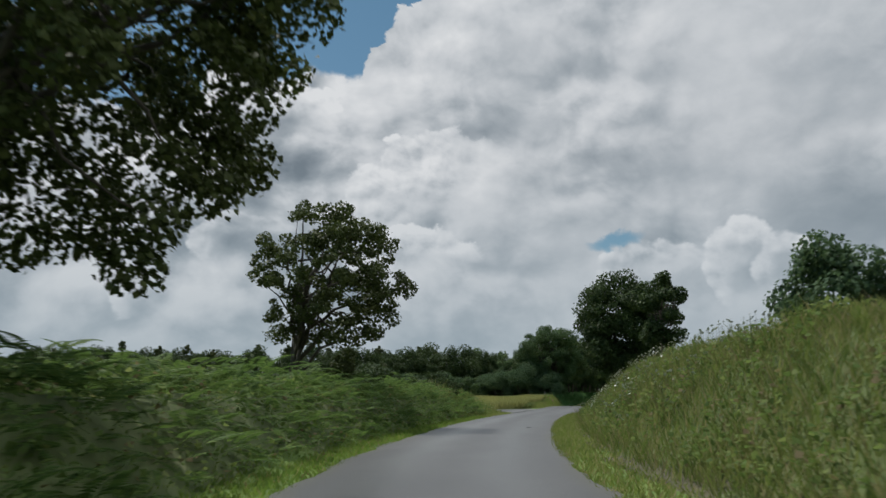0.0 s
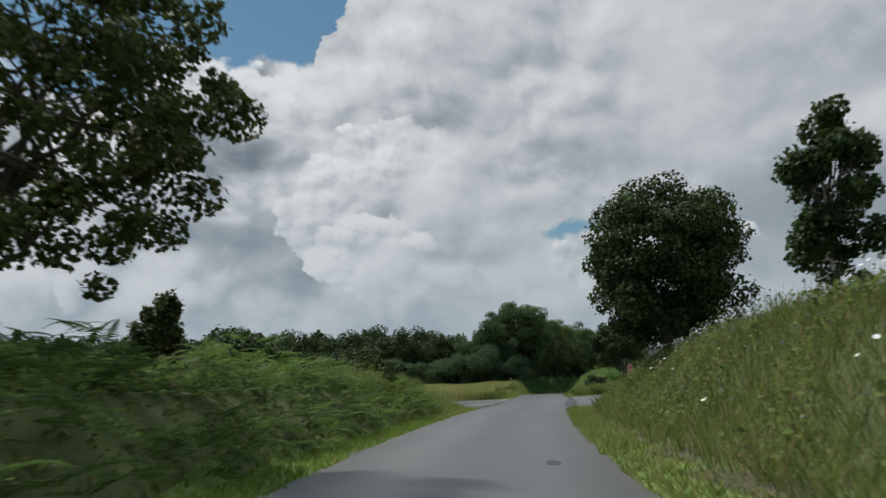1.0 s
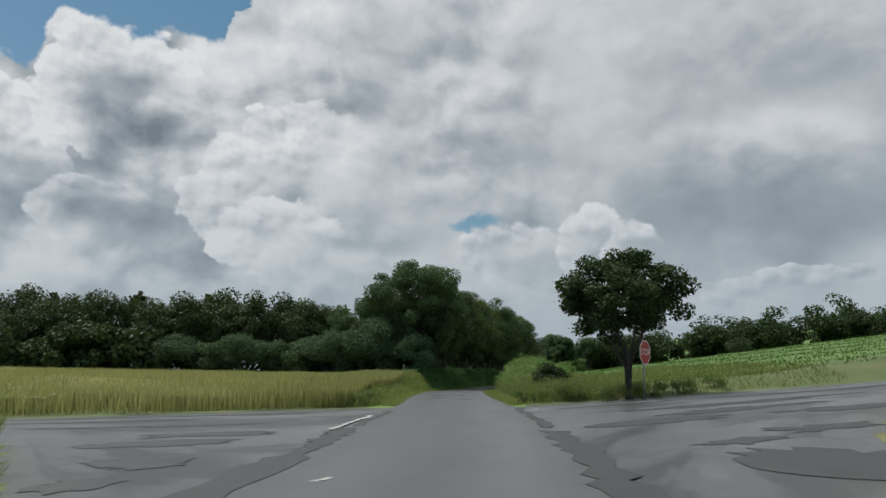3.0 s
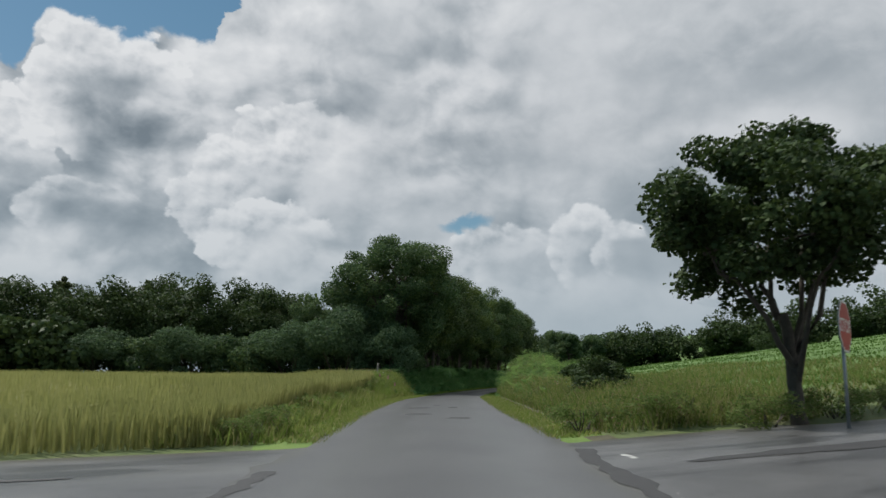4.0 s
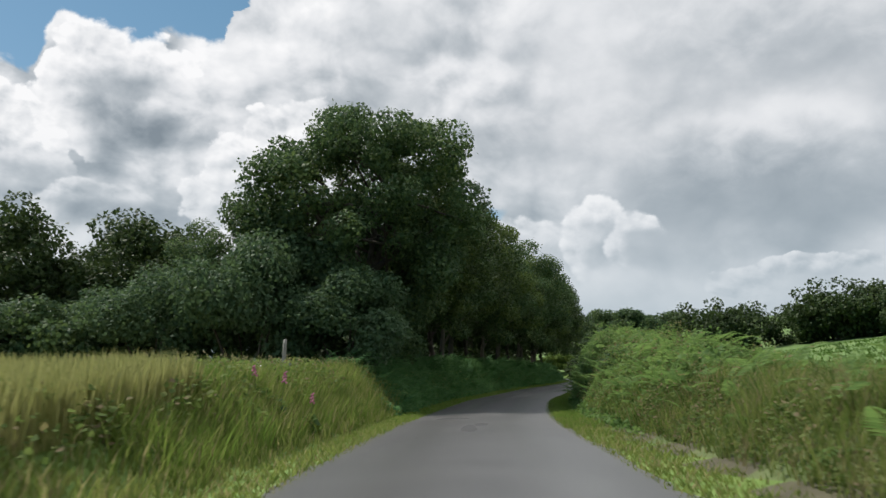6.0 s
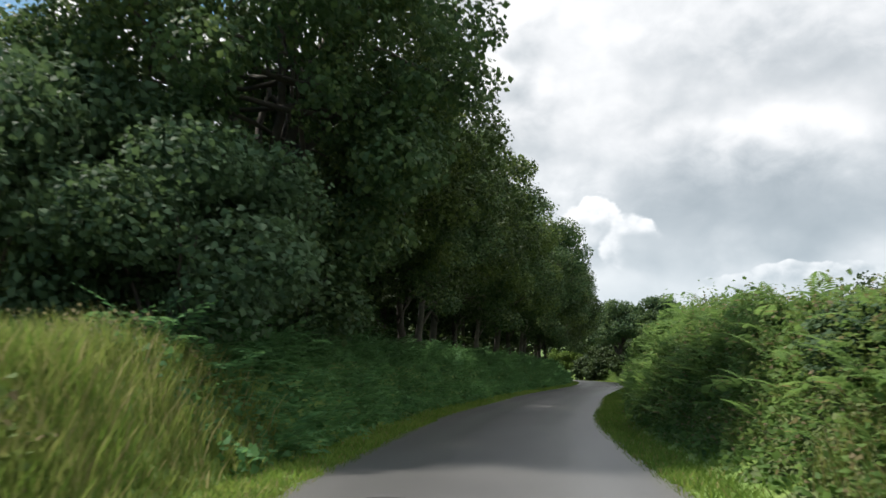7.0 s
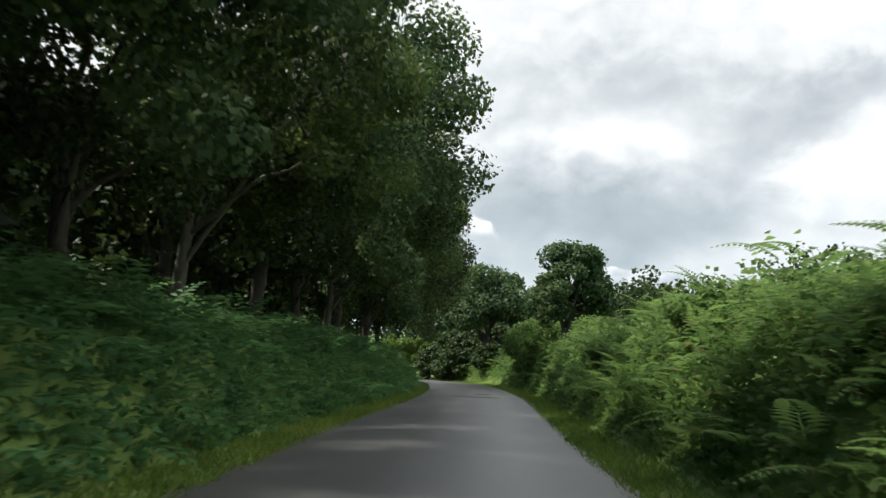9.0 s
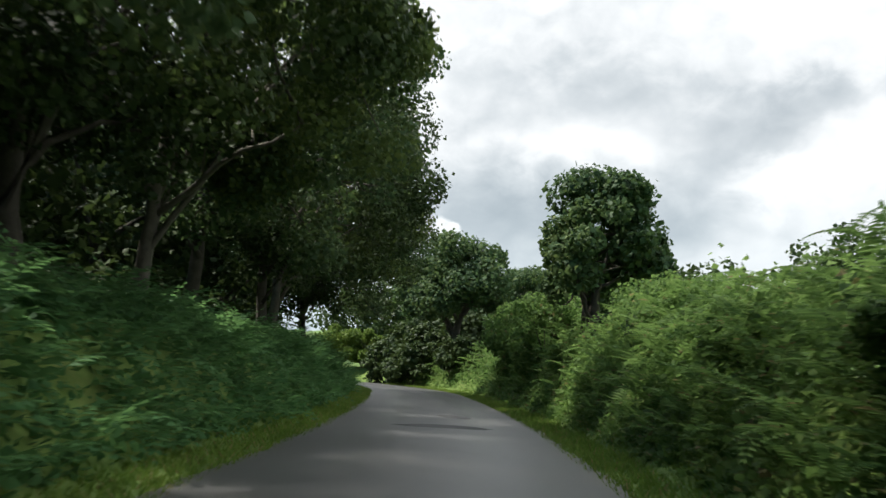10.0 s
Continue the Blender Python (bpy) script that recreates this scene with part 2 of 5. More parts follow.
def asphalt(name, light, dark, stain, streaks=0.0):
    m, n = material(name)
    co = n.add("ShaderNodeTexCoord").outputs["Object"]
    uvn = n.add("ShaderNodeUVMap")
    uvn.uv_map = "along"
    uv = uvn.outputs[0]
    sep = n.add("ShaderNodeSeparateXYZ")
    n.link(uv, sep.inputs[0])
    across, along = sep.outputs[0], sep.outputs[1]
    chips = n.noise(co, 55, 3, 0.7)
    broad = n.noise(co, 0.5, 6, 0.62)
    blotch = n.noise(co, 1.7, 5, 0.65, 0.6)
    # wheel tracks run along the lane, paler and smoother
    wig = n.math("MULTIPLY", n.math("SUBTRACT", n.noise(co, 0.12, 2), 0.5), 0.5)
    side = n.math("SQRT", n.math("ADD", n.math("POWER", n.math("ADD", across, wig), 2.0), 0.004))
    track = n.math("EXPONENT", n.math("MULTIPLY", n.math("POWER", n.math("SUBTRACT", side, 0.45), 2.0), -14.0))
    fac = n.math("ADD", n.math("MULTIPLY", broad, 0.55), n.math("MULTIPLY", chips, 0.45))
    col = n.ramp(fac, [(0.34, dark), (0.66, light)])
    col = n.mix(n.math("MULTIPLY", n.ramp(blotch, [(0.60, (0, 0, 0)), (0.66, (1, 1, 1))]), stain), col, tuple(c * 0.5 for c in dark))
    col = n.mix(n.math("MULTIPLY", track, 0.35), col, tuple(c * 1.25 for c in light))
    # long dark and pale streaks left by wheels and water
    sv = n.add("ShaderNodeCombineXYZ")
    n.link(n.math("MULTIPLY", along, 0.16), sv.inputs[0])
    n.link(n.math("MULTIPLY", across, 3.2), sv.inputs[1])
    streak = n.noise(sv.outputs[0], 1.6, 5, 0.6, 0.5)
    col = n.mix(n.math("MULTIPLY", n.ramp(streak, [(0.50, (0, 0, 0)), (0.56, (1, 1, 1))]), streaks), col, tuple(c * 0.62 for c in dark))
    col = n.mix(n.math("MULTIPLY", n.ramp(streak, [(0.38, (1, 1, 1)), (0.44, (0, 0, 0))]), streaks * 0.6), col, tuple(c * 1.35 for c in light))
    edge = n.ramp(side, [(0.86, (0, 0, 0)), (1.0, (1, 1, 1))])
    col = n.mix(n.math("MULTIPLY", n.math("MULTIPLY", edge, blotch), 0.9), col, (0.075, 0.07, 0.045))
    b = n.add("ShaderNodeBsdfPrincipled")
    n.link(col, b.inputs["Base Color"])
    n.link(n.math("SUBTRACT", 0.46, n.math("MULTIPLY", track, 0.12)), b.inputs["Roughness"])
    bp = n.add("ShaderNodeBump", Strength=0.55, Distance=0.006)
    n.link(chips, bp.inputs["Height"])
    n.link(bp.outputs[0], b.inputs["Normal"])
    out = n.add("ShaderNodeOutputMaterial")
    n.link(b.outputs[0], out.inputs[0])
    return m


M_LANE = asphalt("lane_asphalt", (0.086, 0.085, 0.084), (0.050, 0.050, 0.051), 0.30)
M_CROSS = asphalt("crossing_asphalt", (0.090, 0.088, 0.087), (0.048, 0.048, 0.048), 0.85, 0.9)
M_TAR = surface("tar_patch", [(0.3, (0.022, 0.022, 0.024)), (0.7, (0.042, 0.041, 0.040))], 3, 0.7, 0.4)
M_PAINT = surface("worn_white_paint", [(0.3, (0.210, 0.203, 0.196)), (0.6, (0.434, 0.427, 0.406))], 6, 0.6, 0.2)
M_GROUND = surface("earth_and_turf", [(0.3, (0.05, 0.07, 0.022)), (0.5, (0.085, 0.115, 0.034)), (0.7, (0.13, 0.13, 0.06))], 0.6, 0.95, 0.6, 9)
M_MEADOW = surface("green_meadow", [(0.32, (0.062, 0.115, 0.022)), (0.55, (0.086, 0.152, 0.029)), (0.72, (0.125, 0.168, 0.044))], 0.12, 0.9, 0.6, 4, fine=3)
M_BARK = surface("oak_bark", [(0.3, (0.034, 0.028, 0.022)), (0.7, (0.092, 0.080, 0.063))], 5, 0.9, 0.8, 18)
M_BARK_PALE = surface("pale_bark", [(0.3, (0.060, 0.055, 0.043)), (0.7, (0.150, 0.135, 0.105))], 5, 0.9, 0.7, 18)
M_OAK = leafy("oak_leaves", [(0.1, (0.042, 0.052, 0.020)), (0.5, (0.070, 0.088, 0.030)), (0.9, (0.115, 0.132, 0.045))], 0.5, 0.2)
# dark leaf green, with backlight and the wood's shade put into the colour
M_DARK_SHADED = leafy("dark_and_shaded_leaves", [(0.1, (0.025, 0.044, 0.019)), (0.5, (0.042, 0.068, 0.024)), (0.9, (0.070, 0.102, 0.032))], 0.5, 0.2)
M_WOOD = leafy("wood_leaves", [(0.1, (0.040, 0.074, 0.038)), (0.5, (0.070, 0.120, 0.052)), (0.9, (0.150, 0.195, 0.066))], 0.25, 0.34)
# yellower, brighter wood leaves: sunlit foliage put into the colour
M_WOOD_LIT = leafy("wood_leaves_lit", [(0.1, (0.050, 0.080, 0.027)), (0.5, (0.092, 0.132, 0.040)), (0.9, (0.170, 0.200, 0.058))], 0.3, 0.42)
M_SALLOW = leafy("grey_green_leaves", [(0.1, (0.044, 0.080, 0.042)), (0.5, (0.078, 0.130, 0.066)), (0.9, (0.112, 0.165, 0.083))], 0.4, 0.36, 0.6)
M_PINE = leafy("pine_needles", [(0.1, (0.037, 0.053, 0.023)), (0.5, (0.069, 0.086, 0.034)), (0.9, (0.121, 0.129, 0.052))], 0.3, 0.15)
# leaf green with the sunlight on the bend's bushes put into it
M_LIT = leafy("sunlit_leaves", [(0.1, (0.06, 0.11, 0.018)), (0.5, (0.10, 0.16, 0.028)), (0.9, (0.16, 0.21, 0.04))], 0.4, 0.4)
M_FERN = leafy("bracken_fronds", [(0.1, (0.032, 0.066, 0.018)), (0.5, (0.084, 0.150, 0.038)), (0.9, (0.175, 0.245, 0.064))], 0.7, 0.42, 0.6)
M_BRAMBLE = leafy("bramble_leaves", [(0.1, (0.070, 0.116, 0.031)), (0.5, (0.132, 0.194, 0.053)), (0.9, (0.240, 0.271, 0.093))], 0.7, 0.48, 0.65, (0.12, (0.19, 0.15, 0.08)))
M_GRASS = leafy("verge_grass", [(0.1, (0.090, 0.160, 0.028)), (0.5, (0.146, 0.228, 0.040)), (0.9, (0.225, 0.272, 0.062))], 0.6, 0.52, 0.6, (0.08, (0.26, 0.22, 0.1)))
M_TALL = leafy("tall_seeding_grass", [(0.1, (0.077, 0.122, 0.025)), (0.45, (0.144, 0.194, 0.045)), (0.9, (0.279, 0.270, 0.099))], 0.8, 0.52, 0.6, (0.2, (0.297, 0.243, 0.126)))
M_DRY = leafy("thin_yellow_grass", [(0.1, (0.105, 0.157, 0.032)), (0.5, (0.178, 0.222, 0.054)), (0.9, (0.290, 0.285, 0.098))], 0.9, 0.52, 0.6, (0.15, (0.336, 0.280, 0.143)))
M_WHEAT = leafy("ripening_wheat", [(0.1, (0.23, 0.24, 0.080)), (0.5, (0.325, 0.318, 0.122)), (0.9, (0.42, 0.395, 0.17))], 0.12, 0.5, 0.6)
M_CORN = leafy("young_crop", [(0.1, (0.066, 0.130, 0.023)), (0.5, (0.088, 0.165, 0.030)), (0.9, (0.115, 0.190, 0.042))], 0.1, 0.22, 0.55)
# bracken again, bluer and lighter: the shaded bank's light put into the colour
M_FERN_SHADE = leafy("bracken_shade_copy", [(0.1, (0.052, 0.131, 0.051)), (0.5, (0.087, 0.205, 0.077)), (0.9, (0.142, 0.273, 0.106))], 0.6, 0.52, 0.6)
# bracken green lightened so the hedge looks lit despite the wood's shadow
M_HEDGE = leafy("hedge_fern_lightened", [(0.1, (0.062, 0.120, 0.034)), (0.5, (0.118, 0.205, 0.058)), (0.9, (0.20, 0.295, 0.09))], 0.6, 0.55, 0.55, (0.025, (0.20, 0.17, 0.08)))
M_BRAMBLE_DRY = leafy("dry_bramble", [(0.1, (0.05, 0.085, 0.022)), (0.5, (0.105, 0.15, 0.040)), (0.9, (0.19, 0.21, 0.072))], 0.9, 0.45, 0.65, (0.16, (0.21, 0.165, 0.095)))
M_DRYTURF = surface("dry_mown_turf", [(0.36, (0.050, 0.040, 0.024)), (0.46, (0.095, 0.105, 0.032)), (0.56, (0.160, 0.150, 0.056)), (0.66, (0.105, 0.125, 0.036))], 1.6, 0.95, 0.8, 16)
M_TURF = surface("green_turf", [(0.3, (0.07, 0.125, 0.022)), (0.5, (0.112, 0.18, 0.032)), (0.7, (0.16, 0.20, 0.05))], 1.2, 0.95, 0.6, 20)
M_DIRT = surface("brown_earth", [(0.3, (0.040, 0.034, 0.022)), (0.5, (0.072, 0.065, 0.036)), (0.7, (0.108, 0.103, 0.054))], 1.5, 0.95, 0.6, 14)
M_SEED = leafy("grass_seed_heads", [(0.1, (0.18, 0.14, 0.09)), (0.5, (0.23, 0.19, 0.12)), (0.9, (0.30, 0.25, 0.17))], 0.8, 0.4, 0.7)
M_WHITE = surface("white_petals", [(0.3, (0.7, 0.7, 0.68)), (0.7, (0.82, 0.82, 0.8))], 20, 0.6, 0.05)
M_YELLOW = surface("yellow_flower_heart", [(0.3, (0.55, 0.38, 0.04)), (0.7, (0.7, 0.5, 0.06))], 20, 0.6, 0.05)
M_PINK = surface("pink_bells", [(0.3, (0.42, 0.10, 0.22)), (0.7, (0.6, 0.2, 0.34))], 20, 0.55, 0.05)
M_STALK = surface("green_stalk", [(0.3, (0.07, 0.1, 0.03)), (0.7, (0.12, 0.14, 0.05))], 10, 0.7, 0.1)


# ---- shaping helpers ----
def lerp(y, pts):
    return np.interp(y, [p[0] for p in pts], [p[1] for p in pts])


def glide(pts):
    """A smooth curve through (y, value) pairs, as a function."""
    ys, vs = np.array([p[0] for p in pts], float), np.array([p[1] for p in pts], float)
    sec = np.diff(vs) / np.diff(ys)
    slope = np.gradient(vs, ys)
    for i in range(1, len(vs) - 1):
        m = 3 * min(abs(sec[i - 1]), abs(sec[i]))
        slope[i] = 0.0 if sec[i - 1] * sec[i] <= 0 else float(np.clip(slope[i], -m, m))
    slope[0], slope[-1] = sec[0], sec[-1]

    def at(y):
        y = np.clip(np.asarray(y, float), ys[0], ys[-1])
        i = np.clip(np.searchsorted(ys, y) - 1, 0, len(ys) - 2)
        h = ys[i + 1] - ys[i]
        s = (y - ys[i]) / h
        return ((2 * s**3 - 3 * s**2 + 1) * vs[i] + (s**3 - 2 * s**2 + s) * h * slope[i] + (3 * s**2 - 2 * s**3) * vs[i + 1] + (s**3 - s**2) * h * slope[i + 1])
    return at


def step(a, b, v):
    s = np.clip((np.asarray(v, float) - a) / (b - a), 0, 1)
    return s * s * (3 - 2 * s)


def mesh_of(name, verts, faces, mat, uv=None, smooth=False):
    """A mesh from arrays: verts (n,3); faces (m,3) or (m,4), or a list of such arrays."""
    faces = [np.asarray(f, np.int32) for f in (faces if isinstance(faces, list) else [faces]) if len(f)]
    me = bpy.data.meshes.new(name)
    verts = np.ascontiguousarray(verts, np.float32)
    me.vertices.add(len(verts))
    me.vertices.foreach_set("co", verts.ravel())
    idx = np.concatenate([f.ravel() for f in faces])
    tot = np.concatenate([np.full(len(f), f.shape[1], np.int32) for f in faces])
    me.loops.add(len(idx))
    me.loops.foreach_set("vertex_index", idx)
    me.polygons.add(len(tot))
    me.polygons.foreach_set("loop_start", np.concatenate([[0], np.cumsum(tot)[:-1]]).astype(np.int32))
    me.polygons.foreach_set("loop_total", tot)
    if smooth:
        me.polygons.foreach_set("use_smooth", np.ones(len(tot), bool))
    if uv is not None:
        layer = me.uv_layers.new(name="along")
        layer.data.foreach_set("uv", np.ascontiguousarray(uv[idx], np.float32).ravel())
    me.update(calc_edges=True)
    me.validate()
    me.materials.append(mat)
    return me


def part(name, me, parent, label=""):
    """One mesh object under a thing or a part. me: a mesh, or a bmesh with its material."""
    ob = new(name, me)
    ob.parent = parent
    if label:
        ob["label"] = label
    return ob


def thing(name, at, label, category, group="", rz=0.0):
    ob = new(name)
    ob.empty_display_size = 0.3
    ob.matrix_world = pose(*at, 0, 0, rz)
    return tagged(ob, label, category, group)


def bm_mesh(name, bm, mat, smooth=False):
    me = bpy.data.meshes.new(name)
    bm.normal_update()
    bm.to_mesh(me)
    bm.free()
    me.materials.append(mat)
    if smooth:
        for p in me.polygons:
            p.use_smooth = True
    return me


def box_bm(sx, sy, sz, at=(0, 0, 0), bevel=0.0, bm=None):
    bm = bm or bmesh.new()
    got = bmesh.ops.create_cube(bm, size=1, matrix=Matrix.Translation(at) @ Matrix.Diagonal((sx, sy, sz, 1)))
    if bevel:
        edges = {e for v in got["verts"] for e in v.link_edges}
        bmesh.ops.bevel(bm, geom=list(edges), offset=bevel, segments=2, affect="EDGES")
    return bm


def tube(points, radii, sides=8):
    """Verts and quads of a tapered tube along points."""
    P = np.asarray(points, float)
    T = np.gradient(P, axis=0)
    T /= np.linalg.norm(T, axis=1)[:, None] + 1e-9
    A = np.cross(T, np.where(np.abs(T[:, 2:3]) > 0.9, [[1.0, 0, 0]], [[0, 0, 1.0]]))
    A /= np.linalg.norm(A, axis=1)[:, None] + 1e-9
    B = np.cross(T, A)
    a = np.linspace(0, 2 * np.pi, sides, endpoint=False)
    R = np.asarray(radii, float)[:, None, None]
    V = P[:, None] + R * (A[:, None] * np.cos(a)[None, :, None] + B[:, None] * np.sin(a)[None, :, None])
    n = len(P)
    i = np.arange(n - 1)[:, None] * sides
    k = np.arange(sides)[None]
    k2 = (k + 1) % sides
    F = np.stack([i + k, i + k2, i + sides + k2, i + sides + k], -1).reshape(-1, 4)
    return V.reshape(-1, 3), F


def join(pieces):
    """Several (verts, faces) into one."""
    V, F, o = [], [], 0
    for v, f in pieces:
        V.append(v)
        F.append(np.asarray(f) + o)
        o += len(v)
    return np.concatenate(V), np.concatenate(F)


def leaf_cloud(rng, C, size, droop=0.25, flat=0.35, out=None):
    """A folded leaf blade at every centre in C; out: the way that each one faces."""
    n = len(C)
    size = (np.full(n, size) if np.isscalar(size) else size) * rng.uniform(0.65, 1.3, n)
    d = rng.normal(size=(n, 3))
    d[:, 2] = d[:, 2] * 0.6 - droop
    d /= np.linalg.norm(d, axis=1)[:, None]
    up = rng.normal(size=(n, 3)) * flat + [0, 0, 1.0]
    if out is not None:
        up = out * 0.65 + [0, 0, 0.3] + rng.normal(size=(n, 3)) * 0.5
        up /= np.linalg.norm(up, axis=1)[:, None] + 1e-9
        d = d - up * np.sum(d * up, 1)[:, None] * 0.7
        d /= np.linalg.norm(d, axis=1)[:, None] + 1e-9
    s = np.cross(d, up)
    s /= np.linalg.norm(s, axis=1)[:, None] + 1e-9
    u = np.cross(s, d)
    L, W = size[:, None], size[:, None] * rng.uniform(0.36, 0.55, n)[:, None]
    V = np.stack([C - d * L * 0.5, C + s * W - u * W * 0.3 + d * L * 0.05, C + d * L * 0.5, C - s * W - u * W * 0.3 + d * L * 0.05], 1)
    i = np.arange(n)[:, None] * 4
    F = np.concatenate([i + [0, 1, 2], i + [0, 2, 3]])
    return V.reshape(-1, 3), F


def blades(rng, base, height, width, lean=0.35, single=True, vary=(0.55, 1.25)):
    """Grass blades standing on the points in base."""
    n = len(base)
    h = (np.full(n, height) if np.isscalar(height) else height) * rng.uniform(*vary, n)
    a = rng.uniform(0, 2 * np.pi, n)
    s = np.stack([np.cos(a), np.sin(a), np.zeros(n)], 1) * (width * rng.uniform(0.6, 1.4, n))[:, None] * 0.5
    b = rng.uniform(0, 2 * np.pi, n)
    tip = np.stack([np.cos(b) * lean, np.sin(b) * lean, np.ones(n)], 1) * h[:, None]
    if single:
        V = np.stack([base - s, base + s, base + tip], 1).reshape(-1, 3)
        return V, np.arange(n)[:, None] * 3 + np.array([[0, 1, 2]])
    mid = base + tip * [0.42, 0.42, 0.6]
    V = np.stack([base - s, base + s, mid + s * 0.8, mid - s * 0.8, base + tip], 1).reshape(-1, 3)
    i = np.arange(n)[:, None] * 5
    return V, np.concatenate([i + [0, 1, 2], i + [0, 2, 3], i + [3, 2, 4]])


def frond_template(pairs=13):
    """A bracken frond along +x, one metre long, with pinnae that shorten to the tip."""
    V, F = [], []
    for k in range(pairs):
        s = 0.16 + 0.82 * k / (pairs - 1)
        L = 0.34 * (1 - s) ** 0.8 * (0.55 + 0.45 * min(1, (s - 0.1) * 5)) + 0.02
        w = 0.30 / pairs
        for sd in (-1, 1):
            i = len(V)
            V += [(s, sd * 0.004, 0), (s + w * 1.1 + L * 0.2, sd * L * 0.45, 0.014), (s + L * 0.36, sd * L, -0.06 * L), (s - w * 0.7 + L * 0.2, sd * L * 0.5, 0.010)]
            F += [(i, i + 1, i + 2), (i, i + 2, i + 3)]
    i = len(V)
    for s in (0.0, 0.5, 1.0):
        V += [(s, -0.008 * (1.2 - s), 0), (s, 0.008 * (1.2 - s), 0)]
    F += [(i, i + 1, i + 3), (i, i + 3, i + 2), (i + 2, i + 3, i + 5), (i + 2, i + 5, i + 4)]
    return np.array(V), np.array(F)


FROND = frond_template()
FROND_FAR = frond_template(7)


def fronds(rng, base, length, rise=0.9, far=False):
    """Arching fronds from the points in base: out and up, then over."""
    T, F = FROND_FAR if far else FROND
    n = len(base)
    L = length * rng.uniform(0.6, 1.2, n)
    a = rng.uniform(0, 2 * np.pi, n)
    e = rng.uniform(0.45, 1.25, n) * rise
    bend = rng.uniform(0.7, 1.7, n)
    s = T[:, 0]
    # the rib bends over along its length
    ang = e[:, None] - bend[:, None] * s[None] ** 1.3
    r = L[:, None] * s[None] * np.cos(e[:, None] - bend[:, None] * s[None] * 0.45)
    z = L[:, None] * s[None] * np.sin(e[:, None] - bend[:, None] * s[None] * 0.45)
    side = L[:, None] * T[None, :, 1]
    lift = L[:, None] * T[None, :, 2]
    r = r - lift * np.sin(ang)
    z = z + lift * np.cos(ang)
    X = base[:, None, 0] + r * np.cos(a)[:, None] - side * np.sin(a)[:, None]
    Y = base[:, None, 1] + r * np.sin(a)[:, None] + side * np.cos(a)[:, None]
    Z = base[:, None, 2] + z
    V = np.stack([X, Y, Z], -1).reshape(-1, 3)
    return V, (np.arange(n)[:, None, None] * len(T) + F[None]).reshape(-1, 3)


# ---- the lie of the land: a lane, given by y, and the offset u across it ----
lane_x = glide([(-60, -3.6), (-30, -1.9), (0, -0.4), (10, 0.0), (17.5, 0.45), (25, 1.35), (33, 2.5), (45, 4.65), (52, 6.1), (60, 7.9), (70, 10.1), (82, 12.55), (90, 14.0), (97, 15.42), (108, 17.8),
                (113, 18.95), (121, 20.95), (128, 23.0), (136, 25.7), (143.5, 28.9), (151, 32.1), (160, 36.4), (165, 38.9), (172, 42.3), (180, 45.8), (187, 48.6), (196, 51.5), (204, 51.9), (212, 49.0), (224, 41.0), (250, 22.0)])
lane_z = glide([(-60, 0.0), (0, 0.0), (40, 0.03), (60, 0.0), (85, -0.01), (106, -0.12), (121, -0.36), (130, -0.46), (158, -0.48), (200, -0.55), (250, -0.5)])
HALF = 2.2
half_at = glide([(-60, 2.1), (55, 2.12), (85, 2.3), (110, 2.2), (250, 2.2)])


def lane_lean(y):
    return (lane_x(y + 0.5) - lane_x(y - 0.5))


def offset(x, y):
    return (x - lane_x(y)) / np.sqrt(1 + lane_lean(y) ** 2)


def on_lane(y, u):
    """x, y of the point u metres to the right of the lane's middle, beside the point y."""
    k = lane_lean(y)
    n = np.sqrt(1 + k * k)
    return lane_x(y) + u / n, y - u * k / n


CROSS_AT, CROSS_TURN = (11.2, 74.5), radians(1)
bank_left = glide([(-60, 1.2), (38, 1.15), (46, 0.8), (53, 0.5), (58, 0.1), (64, 0.0), (82, 0.0), (90, 0.35), (104, 0.55), (111, 1.0), (117, 1.15), (124, 1.25), (135, 1.5), (165, 1.55), (185, 1.3), (250, 0.8)])
land_left = glide([(-60, 0.7), (46, 0.5), (58, -0.1), (82, -0.1), (90, 0.4), (110, 0.5), (124, 0.9), (250, 0.9)])
bank_right = glide([(-60, 2.0), (10, 2.2), (34, 2.25), (43, 1.8), (49, 1.35), (53, 0.8), (57, 0.35), (60, 0.3), (70, 0.4), (82, 0.4), (90, 0.45), (104, 0.6), (112, 0.8), (118, 1.0), (132, 1.4), (170, 1.2), (250, 0.6)])
rise_right = glide([(-60, 3.2), (40, 3.2), (52, 2.0), (60, 1.6), (250, 1.4)])


def cross_v(x, y):
    """Distance along and across the crossing road."""
    dx, dy = x - CROSS_AT[0], y - CROSS_AT[1]
    c, s = math.cos(CROSS_TURN), math.sin(CROSS_TURN)
    return dx * c + dy * s, -dx * s + dy * c


near_reach = glide([(-300, 4.2), (-25, 4.2), (-16, 4.6), (-12, 5.6), (-10.3, 7.2), (-8.7, 12.4), (-6.9, 16.8), (-3, 20.0), (-1.9, 20.0), (0.2, 17.4), (3.6, 13.0), (7.5, 9.0), (14, 5.6), (18, 4.6), (25, 4.2), (300, 4.2)])


def cross_half(a, b=1.0):
    """How far the crossing road reaches from its middle line: it opens wide on the near side, where the lane comes in."""
    a = np.asarray(a, float)
    return np.where(np.asarray(b) < 0, near_reach(np.clip(a, -290, 290)), 4.2 + 1.5 * np.exp(-(np.abs(a) / 9.0) ** 3))


def cross_tilt(u):
    """The crossing road climbs to the right."""
    u = np.asarray(u, float)
    return np.where(u > 0, 0.07, 0.02) * np.sign(u) * np.clip(np.abs(u) - HALF, 0, 45)


